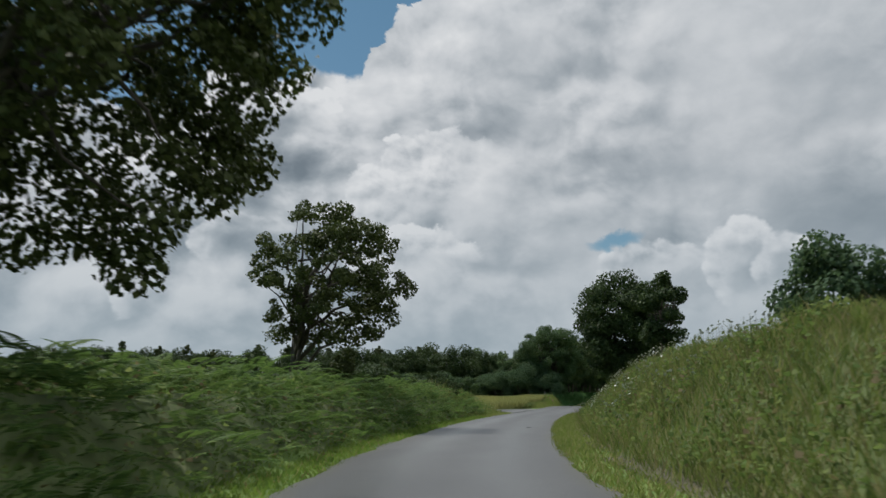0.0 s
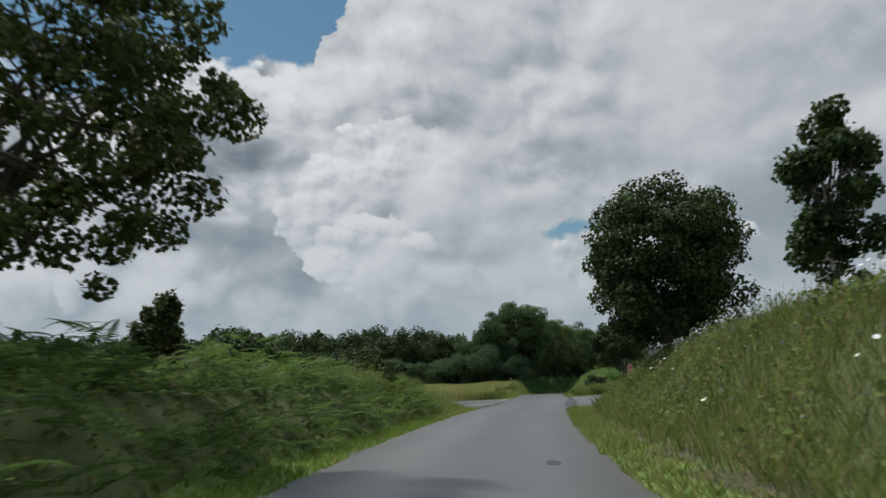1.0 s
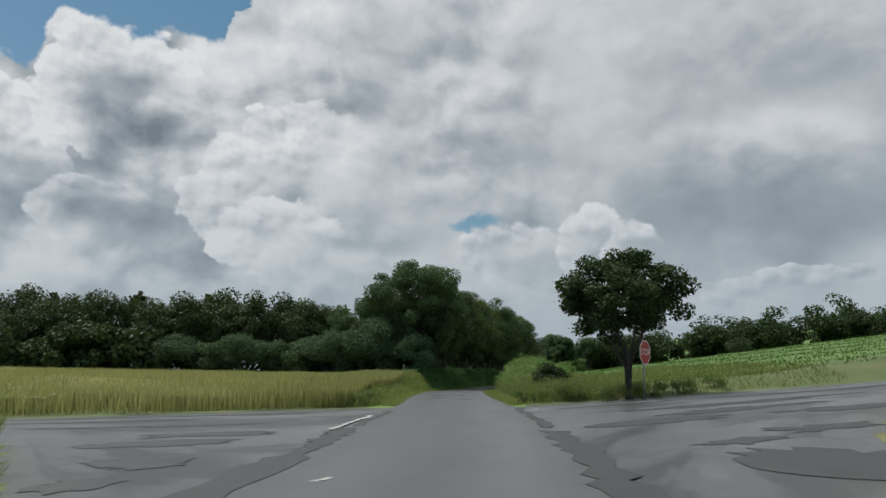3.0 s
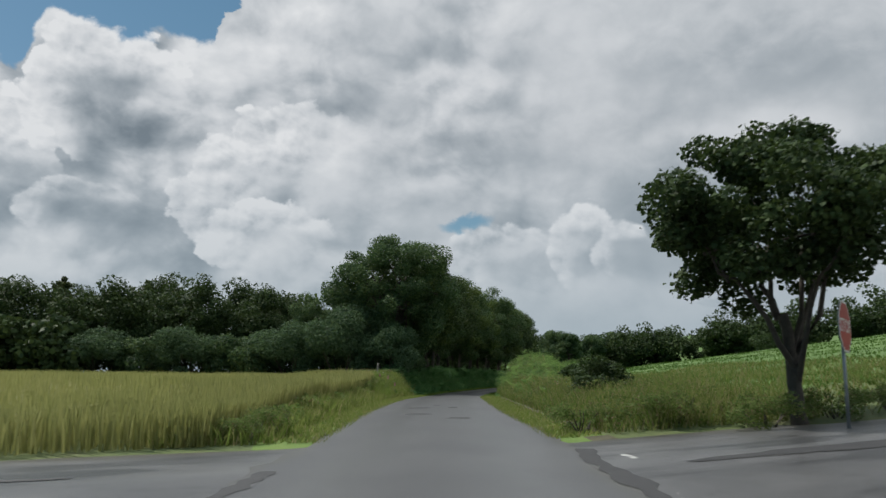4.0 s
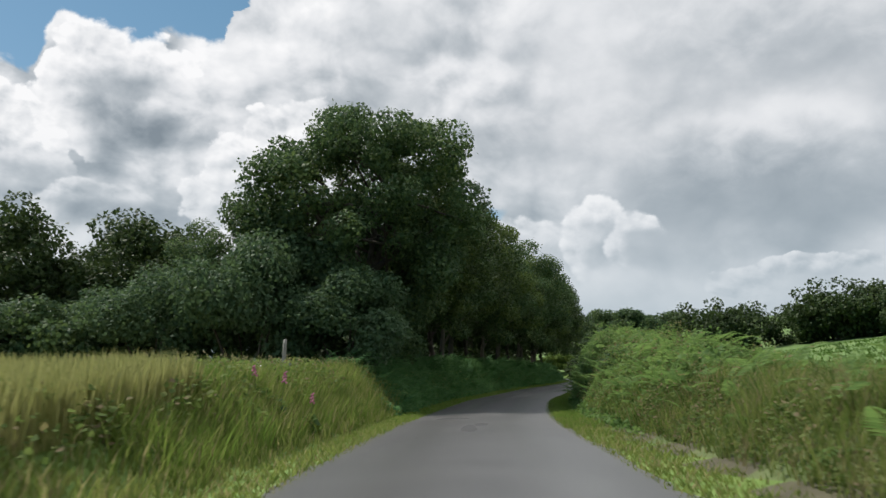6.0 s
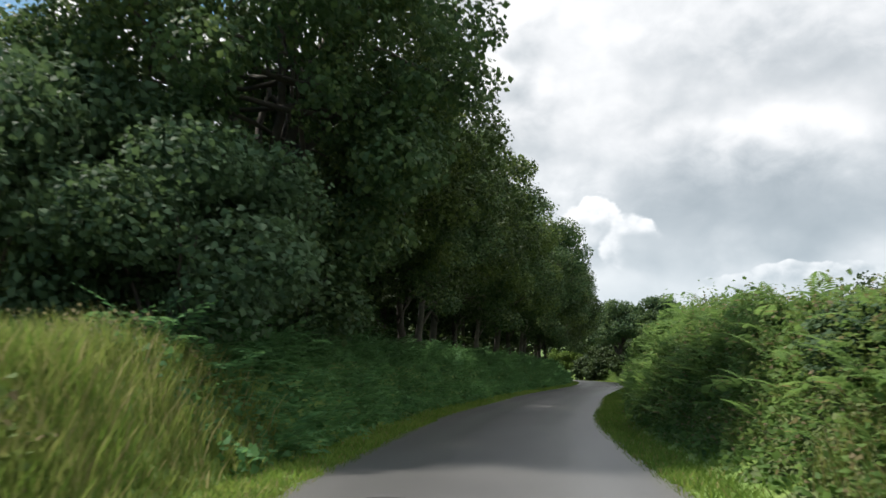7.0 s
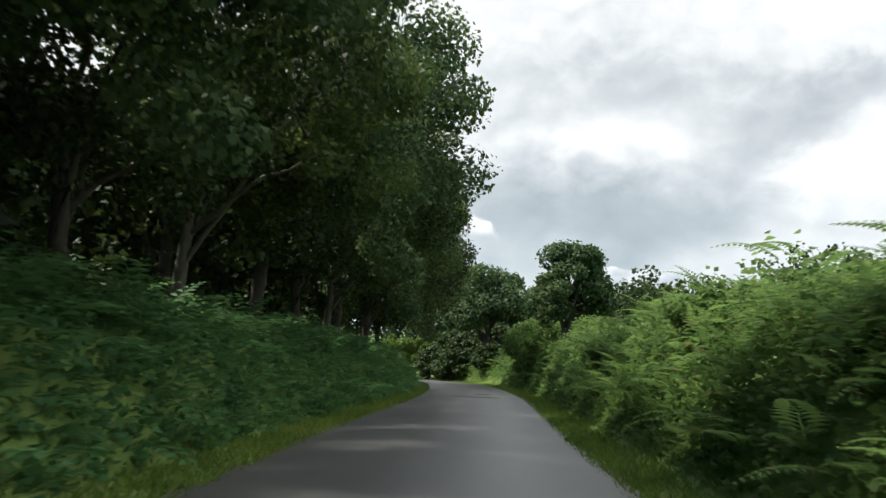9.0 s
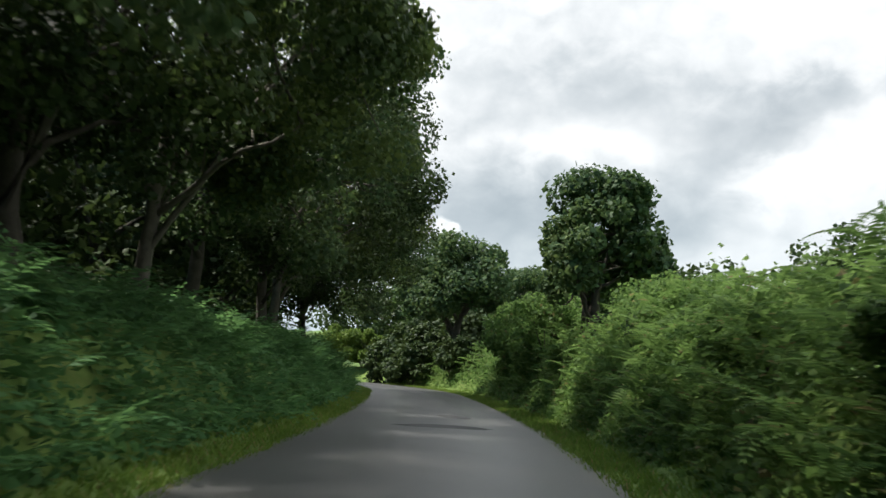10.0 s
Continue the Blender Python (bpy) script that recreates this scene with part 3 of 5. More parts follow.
def land(x, y):
    x, y = np.asarray(x, float), np.asarray(y, float)
    u = np.clip(offset(x, y), -2000, 2000)
    z = lane_z(y)
    d = -u
    left = bank_left(y) * step(2.9, 4.4, d) + (land_left(y) - bank_left(y)) * step(6.0, 9.0, d)
    right = bank_right(y) * step(2.9, 2.9 + rise_right(y), u) - 0.25 * bank_right(y) * step(7.0, 11.0, u)
    slope = 0.128 * np.clip(u - 5.5, 0, 110) * step(58, 84, y) + 0.02 * np.clip(u - 12, 0, 100) * (1 - step(58, 84, y))
    far_left = 0.012 * np.clip(d - 10, 0, 150) * step(75, 100, y)
    z = z + np.where(u < 0, left + far_left, right + slope)
    z = z + 0.10 * np.sin(x * 0.9 + y * 0.37) * np.sin(y * 0.53 - x * 0.21) * step(3.2, 5.0, np.abs(u))
    # level off for the crossing road and cut the roads in
    a, b = cross_v(x, y)
    ch = cross_half(a, b)
    near = (1 - step(ch, ch + 3.0, np.abs(b))) * (1 - step(70, 110, np.abs(a)))
    z = z * (1 - near) + (lane_z(y) + cross_tilt(u)) * near
    z = z + 0.36 * np.exp(-(np.hypot(x - 16.7, y - 59.8) / 1.9) ** 3) * step(ch + 0.4, ch + 1.8, np.abs(b))
    z = z - 0.07 * (1 - step(ch - 0.15, ch + 0.1, np.abs(b))) * (1 - step(70, 100, np.abs(a))) - 0.07 * (1 - step(HALF - 0.2, HALF + 0.1, np.abs(u)))
    return z


def at_land(x, y, dz=0.0):
    return (float(x), float(y), float(land(x, y)) + dz)


def build_ground():
    xs = np.concatenate([[-2500, -1400, -800, -450, -260, -160, -110, -80, -60, -45, -35, -27, -21], np.arange(-16, 78, 0.5), [80, 84, 90, 97, 105, 115, 130, 150, 180, 230, 320, 480, 800, 1400, 2500]])
    ys = np.concatenate([[-2500, -1200, -600, -300, -160, -90, -60, -45, -35, -28, -22], np.arange(-18, 216, 0.8), [217, 220, 224, 230, 238, 250, 270, 300, 350, 450, 650, 1000, 1600, 2600]])
    X, Y = np.meshgrid(xs, ys)
    Z = land(X, Y)
    nx, ny = len(xs), len(ys)
    V = np.stack([X, Y, Z], -1).reshape(-1, 3)
    i = (np.arange(ny - 1)[:, None] * nx + np.arange(nx - 1)[None]).ravel()
    F = np.stack([i, i + 1, i + nx + 1, i + nx], -1)
    me = mesh_of("ground", V, F, M_GROUND, smooth=True)
    # the meadow on the rise and the far country are green sward
    me.materials.append(M_MEADOW)
    c = V[F].mean(1)
    u = offset(c[:, 0], c[:, 1])
    far = ((u > 6.5) & (cross_v(c[:, 0], c[:, 1])[1] > 9)) | (np.abs(u) > 26)
    me.materials.append(M_TURF)
    me.materials.append(M_DIRT)
    index = far.astype(np.int32)
    index[(np.abs(u) > 2.0) & (np.abs(u) < 3.1)] = 2
    index[(u < -3.0) & (u > -7.0) & (c[:, 1] > 104)] = 2
    index[(u > 3.0) & (u < 7.0) & (c[:, 1] > 124)] = 2
    index[(u > 2.95) & (u < 3.3) & (c[:, 1] > -10) & (c[:, 1] < 118)] = 3
    # leaf litter and dark earth under the wood
    index[(u < -7.0) & (u > -30) & (c[:, 1] > 124) & (c[:, 1] < 206)] = 3
    # the mown corner by the crossing is dry
    me.materials.append(M_DRYTURF)
    index[(u > 2.4) & (u < 14) & (c[:, 1] > 49) & (c[:, 1] < 70)] = 4
    me.polygons.foreach_set("material_index", index)
    ob = new("ground", me)
    tagged(ob, "grassy earth banks and sloping green meadow", "ground", kind="structure")


build_ground()


def strip(name, centre, half_of, height, mat, label, along, cols=12):
    """A road surface along a list of (x, y, nx, ny): a cambered strip with ragged edges."""
    rng = np.random.default_rng(5)
    n = len(centre)
    w = np.linspace(-1, 1, cols + 1)
    rag = np.cumsum(rng.normal(0, 0.05, (n, 2)), 0)
    rag = rag - np.stack([np.convolve(rag[:, k], np.ones(15) / 15, "same") for k in (0, 1)], 1) + rng.normal(0, 0.03, (n, 2))
    V, U = [], []
    for i, (x, y, nx, ny) in enumerate(centre):
        for t in w:
            e = half_of(i, t) * t + (rag[i, 0] if t == -1 else rag[i, 1] if t == 1 else 0)
            px, py = x + nx * e, y + ny * e
            V.append((px, py, height(px, py) + 0.03 * (1 - t * t)))
            U.append((t, along[i]))
    i = (np.arange(n - 1)[:, None] * (cols + 1) + np.arange(cols)[None]).ravel()
    F = np.stack([i, i + 1, i + cols + 2, i + cols + 1], -1)
    ob = new(name, mesh_of(name, np.array(V), F, mat, uv=np.array(U), smooth=True))
    return tagged(ob, label, "road", kind="structure")


def build_roads():
    ys = np.arange(-60, 246, 0.5)
    rows = []
    for y in ys:
        k = float(lane_lean(y))
        q = math.hypot(1, k)
        rows.append((float(lane_x(y)), float(y), 1 / q, -k / q))
    strip("road_lane", rows, lambda i, t: float(half_at(ys[i])), lambda x, y: float(lane_z(y)), M_LANE, "narrow worn grey asphalt country lane", ys)
    s = np.concatenate([np.arange(-100, -24, 0.8), np.arange(-24, 24, 0.35), np.arange(24, 100, 0.8)])
    c, sn = math.cos(CROSS_TURN), math.sin(CROSS_TURN)
    rows = [(CROSS_AT[0] + a * c, CROSS_AT[1] + a * sn, sn, -c) for a in s]
    strip("road_crossing", rows, lambda i, t: float(cross_half(s[i], -t)), lambda x, y: float(lane_z(y) + cross_tilt(offset(x, y))) - 0.045, M_CROSS, "paler patched asphalt road crossing the lane", s, 24)


build_roads()


# ---- trees ----
def wander(rng, a, b, n, amount):
    P = np.linspace(a, b, n)
    J = np.cumsum(rng.normal(0, amount, (n, 3)), 0)
    J -= np.linspace(0, 1, n)[:, None] * J[-1]
    return P + J


def lobes_in(rng, count, centre, radii, r_lobe, low=-1.0):
    """Round clumps spread through an egg, mostly near its skin."""
    out = []
    while len(out) < count:
        d = rng.normal(size=3)
        d /= np.linalg.norm(d)
        if d[2] < low:
            continue
        k = rng.uniform(0.25, 1.0) ** 0.45
        out.append((np.asarray(centre) + d * np.asarray(radii) * k, r_lobe * rng.uniform(0.4, 1.3)))
    return out


def leaves_on(rng, lobes, total, size, skin=0.72, droop=0.25):
    """Leaves in round clumps, most of them on the skin and facing out."""
    w = np.array([r**2 for _, r in lobes])
    n = rng.multinomial(total, w / w.sum())
    C, out = [], []
    for (c, r), k in zip(lobes, n):
        d = rng.normal(size=(k, 3))
        d /= np.linalg.norm(d, axis=1)[:, None] + 1e-9
        q = np.where(rng.random(k) < skin, rng.normal(0.94, 0.12, k), rng.random(k) ** 0.5)
        C.append(c + d * (r * q)[:, None] * [1.0, 1.0, 0.75])
        out.append(d)
    return leaf_cloud(rng, np.concatenate(C), size, droop, out=np.concatenate(out))


def tree_meshes(seed, trunk_top, trunk_r, crown_c, crown_r, lobe_count, lobe_r, leaves, size, leaf_mat, bark, lean=(0, 0), low=-0.8, limbs=7, twigs=True, extra=(), bare=1.0, droop=0.25):
    """Trunk, limbs and crown of a broad-leaved tree that stands at the origin."""
    rng = np.random.default_rng(seed)
    top = np.array([lean[0], lean[1], trunk_top], float)
    P = wander(rng, np.array([0, 0, -0.4]), top, 9, 0.04 * trunk_top / 3)
    R = trunk_r * np.linspace(1.0, 0.6, 9)
    R[0] *= 1.5
    R[1] *= 1.2
    V, F = tube(P, R, 10)
    # bark ridges and swellings
    V = V + rng.normal(0, trunk_r * 0.05, V.shape)
    trunk = mesh_of("trunk", V, F, bark, smooth=True)
    lobes = lobes_in(rng, lobe_count, crown_c, crown_r, lobe_r, low) + list(extra)
    limb_meshes = []
    picks = sorted(range(len(lobes)), key=lambda i: rng.random())[: limbs * 4]
    for k in range(limbs):
        pieces = []
        c, r = lobes[picks[k % len(picks)]]
        s = P[rng.integers(4, 9)]
        mid = (s + c) / 2 + [0, 0, 0.3]
        A = wander(rng, s, mid, 5, 0.08)
        B = wander(rng, mid, c, 5, 0.10)
        pieces.append(tube(np.concatenate([A, B[1:]]), trunk_r * np.linspace(0.4, 0.06, 9), 6))
        if twigs:
            for j in range(3):
                c2, _ = lobes[picks[(k + limbs * (j + 1)) % len(picks)]]
                b = B[rng.integers(0, 3)]
                if np.linalg.norm(c2 - b) < max(crown_r) * 1.3:
                    pieces.append(tube(wander(rng, b, c2, 6, 0.12), trunk_r * np.linspace(0.22, 0.03, 6), 5))
        limb_meshes.append(mesh_of("limb", *join(pieces), bark, smooth=True))
    crown = mesh_of("crown", *leaves_on(rng, lobes, leaves, size, 0.72 * bare, droop), leaf_mat)
    return trunk, limb_meshes, crown


def plant_tree(name, at, meshes, label, group="", rz=0.0, scale=1.0, category="tree"):
    ob = thing(name, at, label, category, group, rz)
    ob.scale = (scale,) * 3
    trunk, limbs, crown = meshes
    part("trunk", trunk, ob)
    for m in limbs:
        part("limb", m, ob)
    part("crown", crown, ob, "leafy crown")
    return ob


def bush_meshes(seed, height, radius, leaves, size, leaf_mat, lobe_count=12, bark=None):
    rng = np.random.default_rng(seed)
    stems = []
    for k in range(6):
        a = rng.uniform(0, 6.28)
        tip = np.array([math.cos(a) * radius * 0.6, math.sin(a) * radius * 0.6, height * rng.uniform(0.45, 0.68)])
        stems.append(tube(wander(rng, np.array([math.cos(a) * 0.1, math.sin(a) * 0.1, -0.2]), tip, 6, 0.05), np.linspace(0.05, 0.01, 6) * max(1, height / 3), 5))
    lobes = lobes_in(rng, lobe_count, (0, 0, height * 0.48), (radius * 0.8, radius * 0.8, height * 0.48), radius * 0.33, -0.85)
    return [mesh_of("stem", *q, bark or M_BARK, smooth=True) for q in stems], mesh_of("foliage", *leaves_on(rng, lobes, leaves, size), leaf_mat)


def plant_bush(name, at, meshes, label, group="", rz=0.0, scale=(1, 1, 1)):
    ob = thing(name, at, label, "bush", group, rz)
    ob.scale = scale
    for q in meshes[0]:
        part("stem", q, ob)
    part("foliage", meshes[1], ob)
    return ob


# the tree whose boughs hang over the start of the lane
hang = [((2.9, 0.9, 2.1), 0.45), ((2.4, 1.4, 1.9), 0.5), ((2.7, 1.0, 1.5), 0.4), ((3.3, 1.3, 2.7), 0.6), ((1.6, 1.6, 2.2), 0.6), ((0.6, 1.0, 2.6), 0.6), ((1.2, 0.6, 2.9), 0.6), ((0.2, 1.4, 3.0), 0.6), ((1.9, 1.0, 2.6), 0.5), ((2.3, 0.5, 3.1), 0.6), ((4.7, 1.0, 5.5), 0.6), ((4.6, 0.6, 4.7), 0.55), ((4.5, 1.2, 6.2), 0.6), ((0.9, 1.6, 2.0), 0.5), ((-0.2, 1.0, 2.5), 0.6)]
m = tree_meshes(11, 2.8, 0.24, (1.5, 0.9, 5.1), (3.3, 2.7, 3.0), 205, 0.44, 43000, 0.11, M_OAK, M_BARK, lean=(0.3, 0.2), low=-0.85, limbs=12, extra=[(np.array(p), r) for p, r in hang])
plant_tree("roadside_oak", at_land(-6.4, 8.2), m, "spreading oak with dark leaves overhanging the lane")
# the small oak on the bank
hang = [((2.8, 0.0, 2.7), 0.42), ((2.2, -0.5, 2.6), 0.45), ((3.4, 0.3, 3.0), 0.45), ((1.6, -1.0, 2.8), 0.45), ((1.0, 0.2, 2.7), 0.45), ((4.0, 0.0, 3.5), 0.5), ((0.2, -0.6, 3.0), 0.5), ((4.7, -0.4, 4.6), 0.5), ((2.5, 0.4, 2.1), 0.3), ((-0.4, 0.4, 2.9), 0.5)]
m = tree_meshes(23, 2.6, 0.24, (1.75, -0.8, 5.2), (3.0, 2.85, 3.0), 215, 0.34, 20000, 0.13, M_OAK, M_BARK, lean=(0.45, 0), low=-0.9, limbs=14, bare=0.9, extra=[(np.array(p), r) for p, r in hang])
plant_tree("bank_oak", at_land(-6.2, 30.6), m, "small oak with open crown standing on the bracken bank")
# the round dense tree on the right bank
m = tree_meshes(31, 2.2, 0.22, (0, 0, 3.5), (2.7, 2.85, 2.75), 170, 0.64, 48000, 0.13, M_DARK_SHADED, M_BARK, low=-1.0, limbs=9, extra=[(np.array([0.2, -0.4, 6.3]), 0.7), (np.array([-0.5, 0.3, 6.2]), 0.8), (np.array([-2.0, -0.8, 4.4]), 0.9), (np.array([-1.2, -1.6, 3.4]), 0.9)])
plant_tree("round_tree", at_land(10.5, 45.3), m, "dense round dark green tree on the grassy bank", "", 0, 1.0)
# the slim young tree before it
m = tree_meshes(37, 2.4, 0.09, (0.05, 0, 2.1), (1.0, 1.0, 1.9), 30, 0.36, 7500, 0.115, M_DARK_SHADED, M_BARK, low=-0.95, limbs=8, bare=0.7)
plant_tree("young_tree", at_land(9.1, 32.2), m, "slender young tree with sparse dark leaves on the bank")
# shrub on the bank by the start
plant_bush("bank_shrub", at_land(7.6, 14.6), bush_meshes(41, 2.0, 1.5, 8000, 0.10, M_SALLOW, 22), "grey-green shrub on top of the grassy bank")
# the tree by the stop sign beyond the crossing
m = tree_meshes(43, 2.2, 0.17, (-0.1, 0, 4.2), (2.5, 2.5, 1.85), 120, 0.48, 26000, 0.125, M_DARK_SHADED, M_BARK, lean=(-0.25, 0), low=-0.9, limbs=7)
plant_tree("sign_tree", at_land(18.95, 79.5), m, "small dark tree with clean trunk beside the stop sign", "", 0, 0.94)

# dark bushes that end the left bank
b1 = bush_meshes(51, 2.6, 1.5, 4800, 0.12, M_DARK_SHADED, 20)
b4 = bush_meshes(54, 2.6, 1.6, 5200, 0.10, M_BRAMBLE, 26)
b2 = bush_meshes(52, 2.0, 1.2, 3400, 0.11, M_DARK_SHADED, 16)
for x, y, w, r, s in [(-4.0, 38.9, b1, 20, 0.95), (-4.2, 41.8, b1, 120, 1.3), (-1.6, 44.6, b2, 60, 0.9), (-5.6, 35.2, b2, 200, 0.9), (-6.5, 42.0, b1, 300, 1.0), (-8.5, 46.5, b1, 80, 1.1), (-0.3, 50.2, b1, 10, 1.25), (-3.0, 49.6, b1, 220, 1.1), (-5.2, 48.0, b1, 140, 1.15), (0.2, 46.6, b2, 30, 0.9), (-7.5, 51.5, b1, 0, 1.2), (0.0, 55.2, b4, 75, 0.72), (-2.2, 53.6, b1, 190, 1.05), (-4.8, 56.0, b1, 330, 1.1), (1.2, 52.6, b4, 290, 0.6), (-7.0, 60.7, b1, 60, 1.75), (-10.0, 62.0, b1, 150, 1.6), (-4.0, 60.0, b1, 250, 1.2)]:
    plant_bush("hedge_bush", at_land(x, y), w, "dark evergreen bush in the bank hedge", "bushes ending the left bank", r, (s, s, s * 0.8))


def young_pine(at, height, shoots, seed, label):
    """A bushy young pine whose shoots stand up like candles."""
    rng = np.random.default_rng(seed)
    ob = thing("young_pine", at, label, "tree", "young pines")
    V, F = tube(wander(rng, np.array([0, 0, -0.2]), np.array([0, 0, height * 0.8]), 7, 0.02), np.linspace(0.05, 0.02, 7), 6)
    part("trunk", mesh_of("trunk", V, F, M_BARK, smooth=True), ob)
    for k in range(shoots):
        a, h0 = k * 2.4, height * rng.uniform(0.3, 0.78)
        r = 0.75 * (1.05 - h0 / height) + 0.12
        tip = np.array([math.cos(a) * r, math.sin(a) * r, min(height, h0 + height * rng.uniform(0.2, 0.34))])
        if k == 0:
            tip = np.array([0.05, 0.0, height * 0.96])
        P = np.array([[0, 0, h0 - 0.25], [tip[0] * 0.7, tip[1] * 0.7, h0], tip])
        limb = part("shoot", mesh_of("shoot", *tube(P, [0.025, 0.02, 0.008], 5), M_BARK), ob)
        count = 1100 if k == 0 else 460
        q = rng.random(count)[:, None]
        C = np.where(q < 0.4, P[0] + (P[1] - P[0]) * q / 0.4, P[1] + (P[2] - P[1]) * (q - 0.4) / 0.6) + rng.normal(0, 0.065, (count, 3))
        part("needles", mesh_of("needles", *leaf_cloud(rng, C, 0.13, -0.5), M_PINE), limb)


young_pine(at_land(-4.75, 37.6), 2.75, 16, 57, "young pine with upright shoots in the bank hedge")
young_pine(at_land(-5.3, 66.0), 4.1, 22, 58, "slim young pine at the corner of the crossing")
b3 = bush_meshes(53, 2.0, 1.5, 3600, 0.08, M_BRAMBLE, 18)
for x, y, sc in [(18.2, 79.4, 0.40), (19.8, 79.6, 0.36), (17.0, 80.8, 0.4), (21.2, 79.8, 0.32), (22.8, 80.2, 0.3), (15.4, 81.6, 0.36), (9.2, 82.3, 0.36), (8.8, 81.0, 0.3), (18.6, 88.0, 0.62), (19.6, 89.2, 0.5), (20.8, 94.5, 0.5), (22.4, 100.5, 0.6)]:
    plant_bush("bramble_bush", at_land(x, y), b3 if sc < 0.45 else b2, "low dark bramble bush in the roadside grass", "bramble bushes", x * 40, (sc * 1.3, sc * 1.3, sc))


# ---- the wood on the left ----
WOOD = [
    tree_meshes(61, 4.0, 0.24, (2.5, 0, 6.6), (4.0, 4.0, 5.0), 84, 0.9, 25000, 0.145, M_WOOD, M_BARK, low=-0.95, limbs=7),
    tree_meshes(62, 4.5, 0.20, (2.3, 0.2, 7.0), (3.7, 3.7, 4.9), 78, 0.88, 24500, 0.145, M_WOOD_LIT, M_BARK_PALE, low=-0.9, limbs=7),
    tree_meshes(63, 3.6, 0.22, (2.2, 0, 6.3), (3.9, 3.8, 4.7), 78, 0.88, 24500, 0.145, M_DARK_SHADED, M_BARK, low=-0.92, limbs=7),
]
# front and inner wood trees: shade comes from the darkened leaf colour
WOOD_MID = [
    tree_meshes(67, 4.0, 0.26, (0, 0, 6.0), (3.4, 3.4, 4.2), 56, 1.1, 6800, 0.27, M_DARK_SHADED, M_BARK, low=-0.9, limbs=3, twigs=False),
    tree_meshes(68, 3.6, 0.24, (0, 0, 5.4), (3.6, 3.4, 3.7), 56, 1.1, 6800, 0.27, M_DARK_SHADED, M_BARK, low=-0.9, limbs=3, twigs=False),
]
crown_rng = random.Random(4)
dome = [(np.array([r * math.cos(k * 2.4) + crown_rng.uniform(-0.7, 0.9), r * 0.85 * math.sin(k * 2.4), z + crown_rng.uniform(-1.0, 0.6)]), crown_rng.uniform(0.7, 1.35)) for k, (r, z) in enumerate([(3.4, 9.9)] * 9 + [(1.9, 11.0)] * 6 + [(0.5, 11.3)] * 2 + [(4.7, 8.0)] * 9)]
CORNER_OAK = tree_meshes(66, 4.0, 0.42, (-0.1, 0, 6.9), (5.4, 4.5, 5.1), 150, 0.92, 70000, 0.16, M_WOOD, M_BARK, low=-0.95, limbs=12, extra=dome)
WOOD_FAR = [
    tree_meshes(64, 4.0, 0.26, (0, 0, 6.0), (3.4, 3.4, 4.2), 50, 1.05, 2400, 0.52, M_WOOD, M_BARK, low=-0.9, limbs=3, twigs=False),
    tree_meshes(65, 3.6, 0.24, (0, 0, 5.4), (3.6, 3.4, 3.7), 50, 1.05, 2400, 0.52, M_DARK_SHADED, M_BARK, low=-0.9, limbs=3, twigs=False),
]


def pine_meshes(seed, height, radius, leaves):
    rng = np.random.default_rng(seed)
    V, F = tube(wander(rng, np.array([0, 0, -0.3]), np.array([0, 0, height * 0.97]), 9, 0.03), np.linspace(0.2, 0.03, 9), 7)
    lobes = []
    for k in range(48):
        h = rng.uniform(0.22, 1.0) ** 0.85
        r = (radius * (1.05 - h) ** 0.55) * rng.uniform(0.2, 1.0)
        a = rng.uniform(0, 6.28)
        lobes.append((np.array([math.cos(a) * r, math.sin(a) * r, height * h]), 0.8 * (1.15 - 0.8 * h) * rng.uniform(0.6, 1.3)))
    limbs = [mesh_of("limb", *join([tube(np.linspace([0, 0, c[2] - 0.3], c, 4), np.linspace(0.05, 0.015, 4), 4) for c, r in lobes[k::4]]), M_BARK) for k in range(4)]
    return mesh_of("trunk", V, F, M_BARK, smooth=True), limbs, mesh_of("crown", *leaves_on(rng, lobes, leaves, 0.34, 0.5), M_PINE)


PINES = [pine_meshes(71, 10.5, 2.2, 4200), pine_meshes(72, 9.5, 2.0, 3800)]
SHRUBS = [bush_meshes(81, 4.2, 2.6, 13000, 0.135, M_SALLOW, 34), bush_meshes(82, 3.4, 2.3, 7500, 0.16, M_WOOD, 26)]
# far shrubs carry the wood's shade in their darkened leaves
SHRUBS_FAR = [bush_meshes(83, 4.0, 2.8, 2600, 0.36, M_DARK_SHADED, 18), bush_meshes(84, 3.6, 2.6, 2600, 0.34, M_DARK_SHADED, 18)]
RNG = np.random.default_rng(7)


